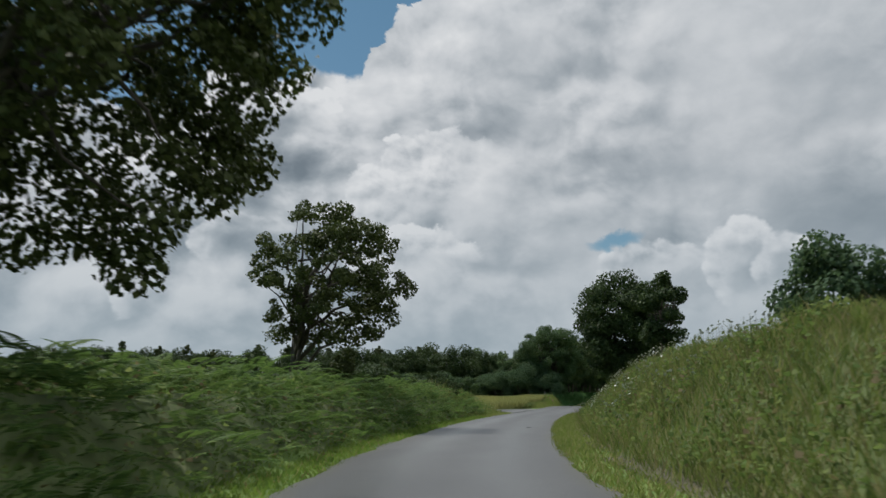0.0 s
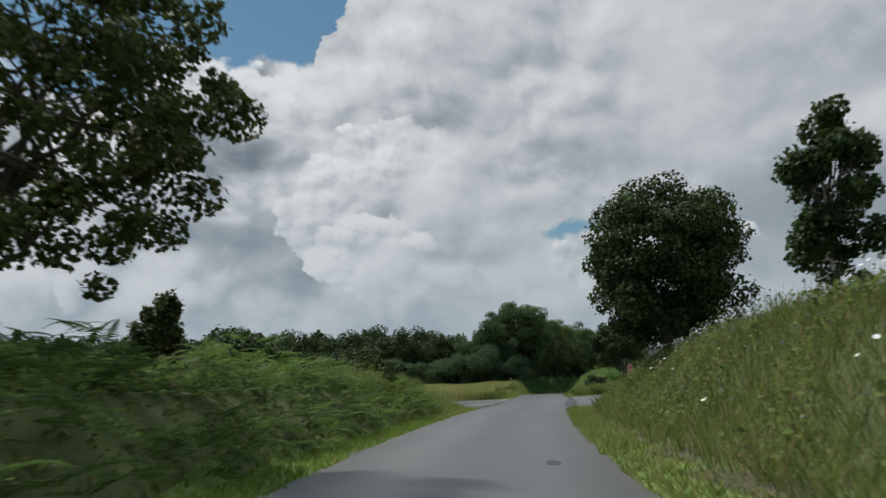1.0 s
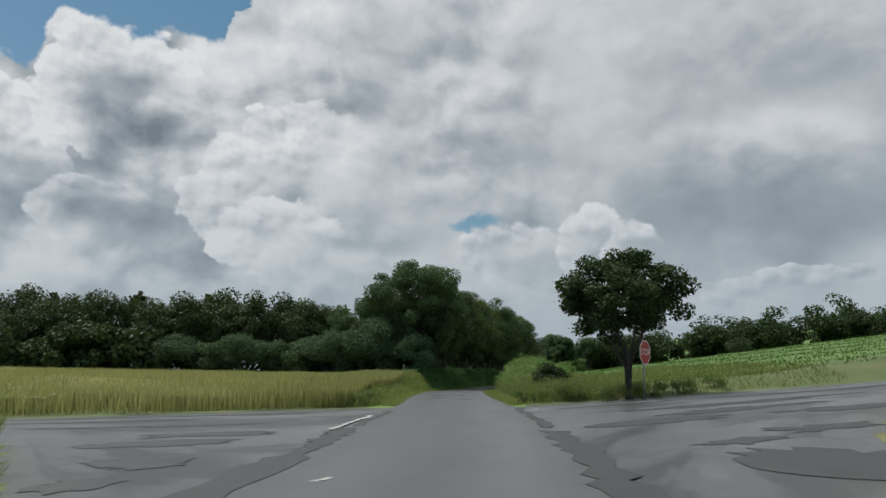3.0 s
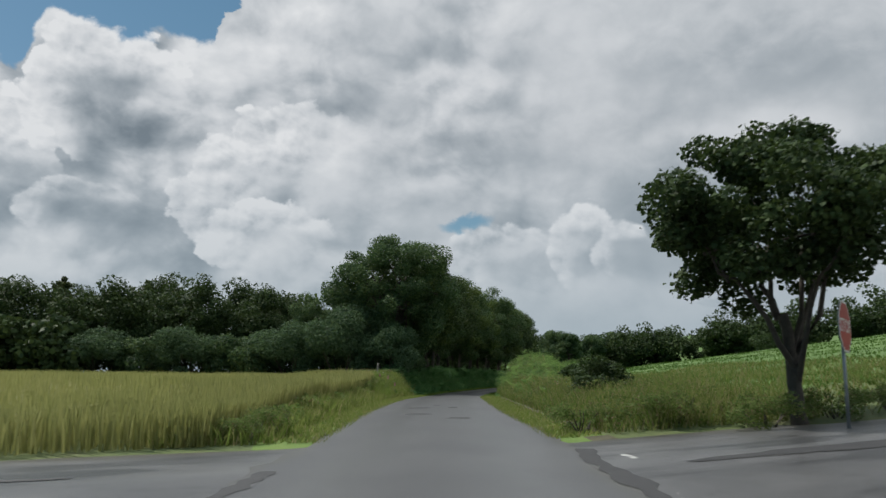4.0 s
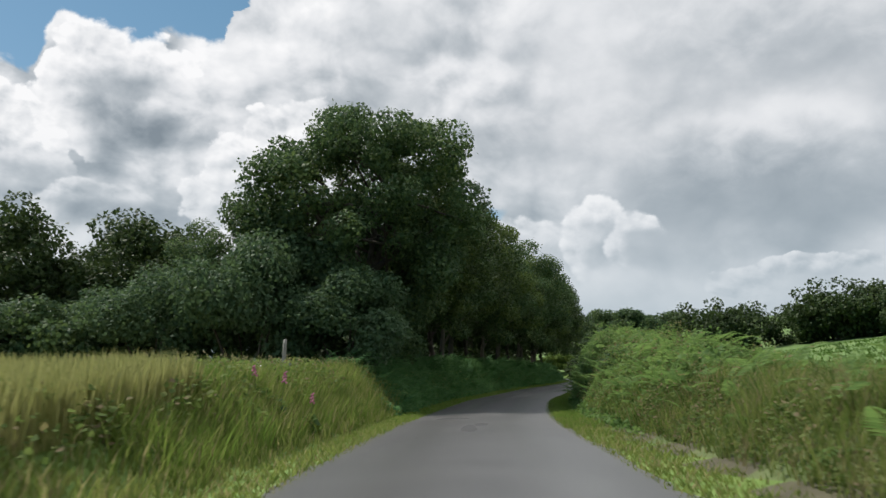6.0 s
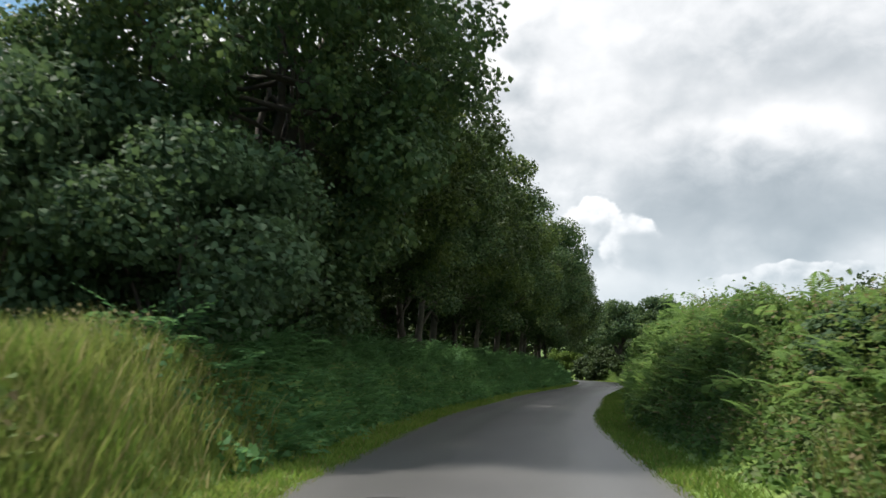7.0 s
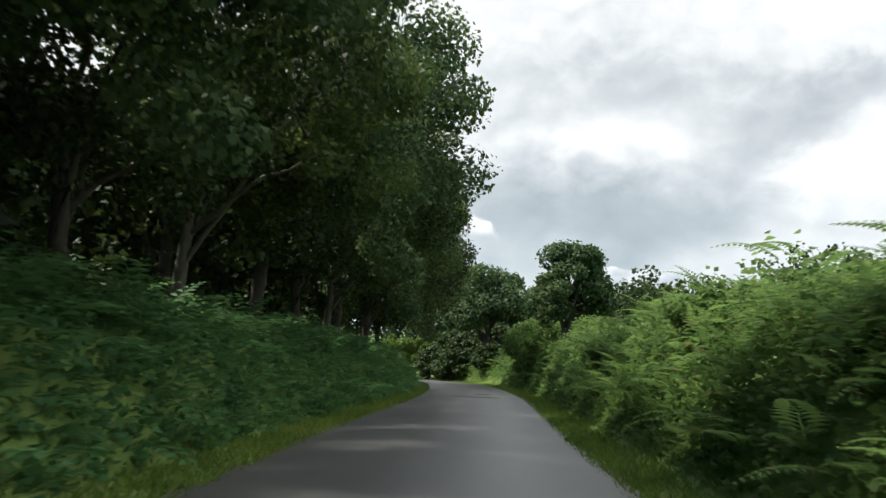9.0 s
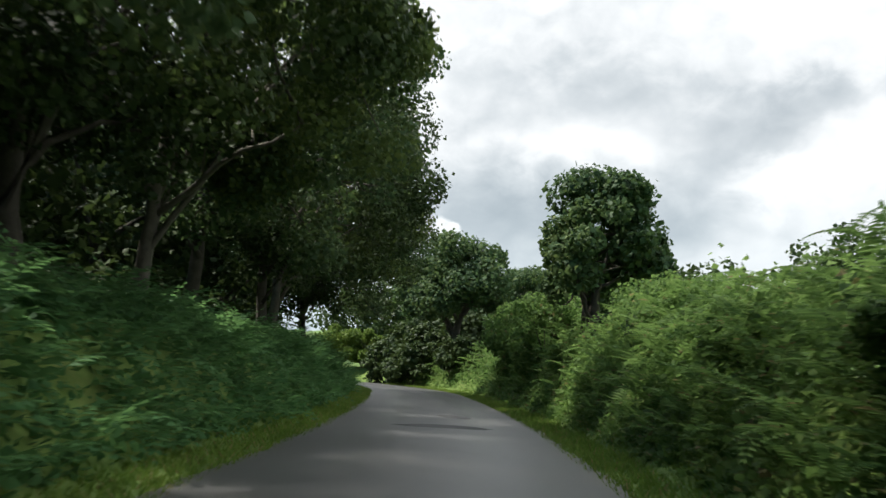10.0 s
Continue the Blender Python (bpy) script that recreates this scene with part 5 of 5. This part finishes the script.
def disc_bm(radius, depth, at, sides=28, bm=None):
    """A short cylinder whose axis is y."""
    bm = bm or bmesh.new()
    bmesh.ops.create_cone(bm, cap_ends=True, segments=sides, radius1=radius, radius2=radius, depth=depth, matrix=Matrix.Translation(at) @ Matrix.Rotation(radians(90), 4, "X"))
    return bm


def ring_bm(r0, r1, depth, at, sides=28):
    bm = bmesh.new()
    loops = []
    for r, y in ((r0, -depth / 2), (r1, -depth / 2), (r1, depth / 2), (r0, depth / 2)):
        loops.append([bm.verts.new((at[0] + r * math.cos(k * 2 * math.pi / sides), at[1] + y, at[2] + r * math.sin(k * 2 * math.pi / sides))) for k in range(sides)])
    for j in range(4):
        for k in range(sides):
            bm.faces.new((loops[j][k], loops[j][(k + 1) % sides], loops[(j + 1) % 4][(k + 1) % sides], loops[(j + 1) % 4][k]))
    return bm


def recycling_bins():
    """A pair of plank-clad glass banks with round holes, and a poster board between."""
    x, y = 16.55, 60.1
    z = float(land(x, y)) + 0.03
    turn = -34
    H, W, D = 1.38, 0.68, 0.8
    plank = bm_mesh("plank", box_bm(W - 0.07, 0.024, 0.120, bevel=0.008), M_PLANK)
    for k, dx in enumerate((-0.5, 0.5)):
        c, sn = math.cos(radians(turn)), math.sin(radians(turn))
        ob = thing("recycling_bin", (x + dx * c, y + dx * sn, z), "white plank-clad recycling bin with a round black hole", "recycling bin", "bins by the crossing", turn)
        part("body", bm_mesh("body", box_bm(W - 0.05, D - 0.06, H - 0.06, (0, 0, H / 2)), M_GREEN), ob)
        for sx in (-1, 1):
            for sy in (-1, 1):
                part("corner_post", bm_mesh("corner_post", box_bm(0.05, 0.05, H + 0.1, (sx * (W / 2 - 0.015), sy * (D / 2 - 0.02), H / 2 - 0.05), 0.006), M_GREEN), ob, "dark green post")
        part("roof", bm_mesh("roof", box_bm(W + 0.06, D + 0.06, 0.05, (0, 0, H + 0.03), 0.012), M_GREEN), ob, "dark green flat lid")
        for j in range(10):
            for sy in (-1, 1):
                pl = part("plank", plank, ob)
                pl.location = (0, sy * (D / 2 - 0.022), 0.055 + 0.065 + j * 0.1345)
        hole = part("hole", bm_mesh("hole", disc_bm(0.088, 0.012, (0, -D / 2 - 0.002, 1.16)), M_BLACK), ob, "black throwing-in hole")
        part("rim", bm_mesh("rim", ring_bm(0.085, 0.112, 0.03, (0, -D / 2 - 0.006, 1.16)), M_BLACK), hole)
    board = thing("poster_board", (x, y, z), "green board with a teal and white notice between the bins", "notice board", "", turn)
    part("backing", bm_mesh("backing", box_bm(0.28, 0.06, H + 0.02, (0, -0.36, H / 2), 0.008), M_GREEN), board)
    part("teal_panel", bm_mesh("teal_panel", box_bm(0.21, 0.006, 0.24, (0, -0.394, 1.20)), M_TEAL), board, "teal notice")
    sheet = part("white_panel", bm_mesh("white_panel", box_bm(0.21, 0.006, 0.82, (0, -0.394, 0.635)), M_PAPER), board, "white notice")
    rng = np.random.default_rng(3)
    for j in range(6):
        w = float(rng.uniform(0.07, 0.15))
        part("print_bar", bm_mesh("print_bar", box_bm(w, 0.004, 0.022, (-0.09 + w / 2, -0.3995, 0.96 - j * 0.125)), M_TEAL), sheet)
    cap = thing("vent_cap", (x + 0.35 * math.cos(radians(turn)) + 0.1, y + 0.35 * math.sin(radians(turn)) + 0.3, z + H + 0.055), "small pale vent cap on top of a bin", "vent", "", turn)
    bm = bmesh.new()
    bmesh.ops.create_cone(bm, cap_ends=True, segments=14, radius1=0.035, radius2=0.03, depth=0.12, matrix=Matrix.Translation((0, 0, 0.06)))
    part("stem", bm_mesh("stem", bm, M_GREY), cap)
    bm = bmesh.new()
    bmesh.ops.create_cone(bm, cap_ends=True, segments=14, radius1=0.07, radius2=0.03, depth=0.05, matrix=Matrix.Translation((0, 0, 0.14)))
    part("hood", bm_mesh("hood", bm, M_PAPER), cap)


recycling_bins()


def octagon_bm(r, depth, y):
    bm = bmesh.new()
    bmesh.ops.create_cone(bm, cap_ends=True, segments=8, radius1=r, radius2=r, depth=depth, matrix=Matrix.Translation((0, y, 0)) @ Matrix.Rotation(radians(90), 4, "X") @ Matrix.Rotation(radians(22.5), 4, "Z"))
    return bm


def letters_mesh(word, size, depth, mat):
    """The word as a solid mesh, standing upright and facing -y."""
    cu = bpy.data.curves.new("word", "FONT")
    cu.body, cu.size, cu.extrude, cu.align_x, cu.align_y = word, size, depth, "CENTER", "CENTER"
    cu.resolution_u = 2
    tmp = new("word", cu)
    me = bpy.data.meshes.new_from_object(tmp)
    bpy.data.objects.remove(tmp)
    me.transform(Matrix.Rotation(radians(90), 4, "X"))
    me.materials.clear()
    me.materials.append(mat)
    return me


def stop_sign(at, faces, centre_z, lean, label):
    """faces: the compass way, in degrees from +y clockwise, to which the red face looks."""
    ob = thing("stop_sign", at, label, "road sign", "stop signs", 180 - faces)
    h = centre_z - at[2]
    post = bmesh.new()
    bmesh.ops.create_cone(post, cap_ends=True, segments=14, radius1=0.03, radius2=0.03, depth=h + 0.75, matrix=Matrix.Translation((0, 0.045, (h + 0.75) / 2 - 0.35)))
    part("post", bm_mesh("post", post, M_GREY, True), ob, "grey steel post")
    R = 0.48
    plate = part("plate", bm_mesh("plate", octagon_bm(R, 0.012, 0), M_GREY), ob, "grey back of the octagonal plate")
    part("border", bm_mesh("border", octagon_bm(R - 0.004, 0.004, -0.009), M_SIGNWHITE), plate, "white border")
    part("red_face", bm_mesh("red_face", octagon_bm(R - 0.045, 0.004, -0.0125), M_SIGNRED), plate, "red octagonal face")
    wd = part("lettering", letters_mesh("STOP", 0.34, 0.002, M_SIGNWHITE), plate, "white lettering STOP")
    wd.location = (0, -0.0175, 0)
    plate.location = (0, 0, h)
    for k in (-0.18, 0.18):
        part("clamp", bm_mesh("clamp", box_bm(0.5, 0.03, 0.045, (0, 0.024, h + k), 0.004), M_GREY), ob)
    ob.matrix_world = ob.matrix_world @ pose(0, 0, 0, 0, lean, 0)


stop_sign(at_land(18.9, 78.1), 139.5, 2.0, 2, "red octagonal stop sign on a grey post by the tree")
stop_sign(at_land(0.5, 61.9), 308, 1.2, -2, "stop sign seen from its plain grey back among weeds")


def fence_post(name, at, h, r, mat, label, lean=0):
    ob = thing(name, at, label, "post")
    rng = np.random.default_rng(int(at[1] * 10))
    V, F = tube(wander(rng, np.array([0, 0, -0.3]), np.array([0.02, 0.01, h]), 8, 0.006), r * np.array([1, 1, 1.02, 0.98, 1, 0.97, 0.95, 0.8]), 9)
    top = len(V)
    V = np.concatenate([V + rng.normal(0, r * 0.04, V.shape), [[0.02, 0.01, h + 0.01]]])
    part("shaft", mesh_of("shaft", V, [F, np.array([(top - 9 + k, top - 9 + (k + 1) % 9, top) for k in range(9)])], mat), ob)
    ob.matrix_world = ob.matrix_world @ pose(0, 0, 0, 0, lean, 0)


fence_post("fence_post", at_land(15.1, 117.0), 1.05, 0.05, M_POST, "pale weathered wooden fence post in long grass", 3)
fence_post("thin_post", at_land(0.9, 57.2), 2.0, 0.035, M_DARKPOST, "thin dark wooden post standing among the weeds", 1)


# ---- flowers ----
def daisies():
    """White ox-eye daisies, loose over the right bank."""
    rng = np.random.default_rng(12)
    P = []
    for _ in range(150):
        y, u = rng.uniform(14, 47), rng.uniform(3.6, 6.6)
        k = int(rng.integers(3, 9))
        x0, y0 = on_lane(y + rng.normal(0, 0.45, k), u + rng.normal(0, 0.35, k))
        P.append(np.stack([x0, y0, land(x0, y0) + rng.uniform(0.48, 0.78, k)], -1))
    for y, u, k in ((52, -4.6, 8), (55, -4.4, 9), (50, -5.0, 6), (93, 4.2, 4), (96, 4.6, 5), (113.5, -5.0, 16), (115.5, -5.6, 16), (117, -5.2, 12)):
        x0, y0 = on_lane(y + rng.normal(0, 0.7, k), u + rng.normal(0, 0.5, k))
        P.append(np.stack([x0, y0, land(x0, y0) + rng.uniform(0.35, 0.6, k)], -1))
    P = np.concatenate(P)
    n = len(P)
    a = np.linspace(0, 2 * np.pi, 11)[:-1]
    r = rng.uniform(0.024, 0.042, n)
    tilt = rng.normal(0, 0.35, (n, 2)) + [0.0, -0.5]
    rim = np.stack([np.cos(a), np.sin(a), np.zeros(10)], -1)[None] * (r[:, None] * np.where(np.arange(10) % 2, 1.0, 0.8)[None])[:, :, None]
    rim[:, :, 2] = rim[:, :, 0] * tilt[:, :1] + rim[:, :, 1] * tilt[:, 1:]
    V = np.concatenate([P[:, None], P[:, None] + rim], 1).reshape(-1, 3)
    i = np.arange(n)[:, None] * 11
    F = np.concatenate([i + [0, 1 + k, 1 + (k + 1) % 10] for k in range(10)])
    me = mesh_of("daisies", V, F, M_WHITE)
    ob = tagged(new("daisies", me), "white ox-eye daisies scattered through the grass", "flowers", kind="stuff")
    st = [tube(np.linspace(p - [0, 0, 0.5], p - [0, 0, 0.006], 3), [0.004, 0.003, 0.003], 3) for p in P]
    tagged(new("daisy_stalks", mesh_of("daisy_stalks", *join(st), M_STALK)), "thin green stalks of the daisies", "flowers", kind="stuff")
    c = P + [0, 0, 0.004]
    q = np.stack([c + [0.009, 0, 0.002], c + [0, 0.009, 0.004], c + [-0.009, 0, 0.002], c + [0, -0.009, 0.0]], 1).reshape(-1, 3)
    tagged(new("daisy_hearts", mesh_of("daisy_hearts", q, np.arange(n * 4).reshape(-1, 4), M_YELLOW)), "yellow hearts of the daisies", "flowers", kind="stuff")


daisies()

# shrubs that stand up out of the hedge along the wood
b5 = bush_meshes(55, 2.0, 1.15, 4200, 0.10, M_HEDGE, 24)
b6 = bush_meshes(56, 2.0, 1.15, 4200, 0.11, M_SALLOW, 24)
for k, y in enumerate([123.6, 127.0, 133.6, 135.4, 138.2, 142.5, 147.0, 150.2, 155.5, 160.0, 163.5, 168.5, 174.0, 179.0, 184.5]):
    x, yy = on_lane(y, 4.6 + 0.5 * math.sin(k * 2.3))
    tall = 0.36 * float(lerp(y, HEDGE)) * (0.85 + 0.25 * math.sin(k * 1.7))
    plant_bush("hedge_shrub", at_land(x, yy), b5 if k % 3 else b6, "leafy shrub standing out of the roadside hedge", "shrubs in the hedge", k * 67, (0.8, 0.8, tall))


def foxglove(at, h, lean):
    ob = thing("foxglove", at, "pink foxglove spike with nodding bells in the grass", "flower", "foxgloves", 0)
    rng = np.random.default_rng(int(at[0] * 100))
    V, F = tube(wander(rng, np.array([0, 0, -0.1]), np.array([lean, 0, h]), 8, 0.008), np.linspace(0.010, 0.004, 8), 6)
    part("stalk", mesh_of("stalk", V, F, M_STALK, smooth=True), ob)
    bells = []
    for k in range(9):
        s = 0.80 + 0.19 * k / 8
        a = k * 2.4
        base = np.array([lean * s, 0, h * s])
        d = np.array([math.cos(a) * 0.7, math.sin(a) * 0.7, -0.55])
        L = 0.05 * (1.25 - 0.7 * (k / 8))
        bells.append(tube(np.array([base, base + d * L * 0.6, base + d * L * 1.2]), [0.006, 0.014, 0.021], 7))
    part("bells", mesh_of("bells", *join(bells), M_PINK, smooth=True), ob, "pink bell flowers")
    P = np.stack([rng.normal(0, 0.09, 26), rng.normal(0, 0.09, 26), rng.uniform(0.03, h * 0.5, 26)], -1)
    part("leaves", mesh_of("leaves", *leaf_cloud(rng, P, 0.16), M_FERN), ob)


for x, y, h, lean in [(15.2, 112.6, 0.95, 0.10), (14.85, 112.2, 0.8, -0.1), (15.75, 113.4, 0.85, 0.06)]:
    foxglove(at_land(x, y), h, lean)


# ---- wear on the road ----
def road_patches():
    lane = bpy.data.objects["road_lane"]
    cross = bpy.data.objects["road_crossing"]
    rng = np.random.default_rng(21)

    def top(x, y):
        t = offset(x, y) / HALF
        return lane_z(y) + 0.03 * np.maximum(1 - t * t, 0) + 0.006

    def patch(y, u, half_u, half_y, name="tar_patch", mat=M_TAR, parent=lane, wob=0.5):
        """A ragged flat repair lying on the lane."""
        k = np.linspace(0, 2 * np.pi, 25)[:-1]
        r = 1 + np.cumsum(rng.normal(0, wob * 0.3, 24))
        r = np.clip(1 + (r - np.linspace(r[0], r[-1], 24)) * 0.8, 0.35, 1.8)
        rings, V = (1.0, 0.66, 0.33), []
        for q in rings:
            x0, y0 = on_lane(y + half_y * r * q * np.sin(k), u + half_u * r * q * np.cos(k))
            V.append(np.stack([x0, y0, top(x0, y0) - (0.005 if q == 1.0 else 0)], -1))
        x0, y0 = on_lane(np.array([y]), np.array([u]))
        V.append(np.stack([x0, y0, top(x0, y0)], -1))
        V = np.concatenate(V)
        i = np.arange(24)
        j = (i + 1) % 24
        F4 = np.concatenate([np.stack([a * 24 + i, a * 24 + j, (a + 1) * 24 + j, (a + 1) * 24 + i], -1) for a in (0, 1)])
        F3 = np.stack([48 + i, 48 + j, np.full(24, 72)], -1)
        part(name, mesh_of(name, V, [F4, F3], mat), parent, "dark tar patch" if mat is M_TAR else "")

    for y, u, a, b in [(94.2, -0.75, 0.55, 0.55), (94.6, 0.55, 0.16, 0.5), (96.8, -0.1, 0.16, 0.35), (89.6, -0.5, 0.4, 0.6), (87.5, 0.55, 0.4, 0.5), (115.9, -0.2, 0.2, 1.3), (117.9, 0.02, 0.2, 0.8), (121.0, -0.9, 0.5, 0.5), (172.5, 0.3, 0.9, 0.35), (175.6, 0.4, 0.55, 0.6), (30, 1.2, 0.12, 0.4)]:
        patch(y, u, a, b)
    # seams where the lane crosses: dark tar with remains of white paint
    def seam(y0, y1, u0, u1, wide, name, mat, parent):
        ys = np.linspace(y0, y1, 26)
        us = np.linspace(u0, u1, 26) + np.cumsum(rng.normal(0, 0.03, 26))
        w = wide * rng.uniform(0.5, 1.4, 26)
        xl, yl = on_lane(ys, us - w)
        xr, yr = on_lane(ys, us + w)
        zl = np.maximum(top(xl, yl), lane_z(yl) + cross_tilt(offset(xl, yl)) - 0.02)
        zr = np.maximum(top(xr, yr), lane_z(yr) + cross_tilt(offset(xr, yr)) - 0.02)
        V = np.concatenate([np.stack([xl, yl, zl], -1), np.stack([xr, yr, zr], -1)])
        i = np.arange(25)
        part(name, mesh_of(name, V, np.stack([i, i + 26, i + 27, i + 1], -1), mat), parent)
    seam(57.5, 68.5, -2.25, -2.1, 0.26, "tar_seam", M_TAR, lane)
    seam(69, 76, -2.1, -2.2, 0.12, "tar_seam", M_TAR, lane)
    seam(57.5, 68, 2.25, 2.2, 0.30, "tar_seam", M_TAR, lane)
    seam(69, 79, 2.2, 2.6, 0.16, "tar_seam", M_TAR, lane)
    seam(68, 73.5, -2.45, -2.4, 0.07, "paint_dash", M_PAINT, lane)
    seam(74, 78, 2.55, 2.75, 0.06, "paint_dash", M_PAINT, lane)
    for y, u in ((59.9, -1.25),):
        seam(y, y + 0.35, u, u, 0.05, "paint_chip", M_PAINT, lane)

    # dark old repairs on the crossing road
    def stain(a, b, la, lb):
        k = np.linspace(0, 2 * np.pi, 33)[:-1]
        r = 1 + np.cumsum(rng.normal(0, 0.20, 32))
        r = np.clip(1 + (r - np.linspace(r[0], r[-1], 32)) + rng.normal(0, 0.12, 32), 0.3, 1.6)
        c, sn = math.cos(CROSS_TURN), math.sin(CROSS_TURN)
        aa, bb = a + la * r * np.cos(k), b + lb * r * np.sin(k)
        x, y = CROSS_AT[0] + aa * c - bb * sn, CROSS_AT[1] + aa * sn + bb * c
        h = 0.03 * (1 - (bb / cross_half(aa, bb)) ** 2)
        V = np.stack([x, y, lane_z(y) + cross_tilt(offset(x, y)) - 0.045 + np.maximum(h, 0) + 0.008], -1)
        V = np.concatenate([V, V.mean(0)[None] + [[0, 0, 0.014]]])
        i = np.arange(32)
        part("tar_patch", mesh_of("tar_patch", V, np.stack([i, (i + 1) % 32, np.full(32, 32)], -1), M_TAR), cross, "dark tar patch")
    for a, b, la, lb in [(1.9, -14.4, 0.9, 1.3), (2.0, -11.6, 0.9, 0.5), (4.2, -10.6, 1.3, 0.7), (8.0, -6.7, 2.0, 0.6), (3.5, -6.5, 1.3, 0.5), (-7.1, -11.3, 0.8, 0.8), (-7.4, -13.2, 0.5, 0.6), (-7.2, -8.0, 1.0, 0.5), (6.5, -4.4, 2.4, 0.7), (8.5, -2.2, 3.4, 0.55), (5.5, 1.2, 2.2, 0.4), (14, 0.6, 4.0, 0.35), (-7, -6.2, 1.6, 0.8), (-8, -2.6, 2.6, 0.45), (-11, 0.2, 3.6, 0.3), (-7, 2.4, 2.6, 0.3), (18, -1.6, 3.0, 0.4)]:
        stain(a, b, la, lb)


road_patches()
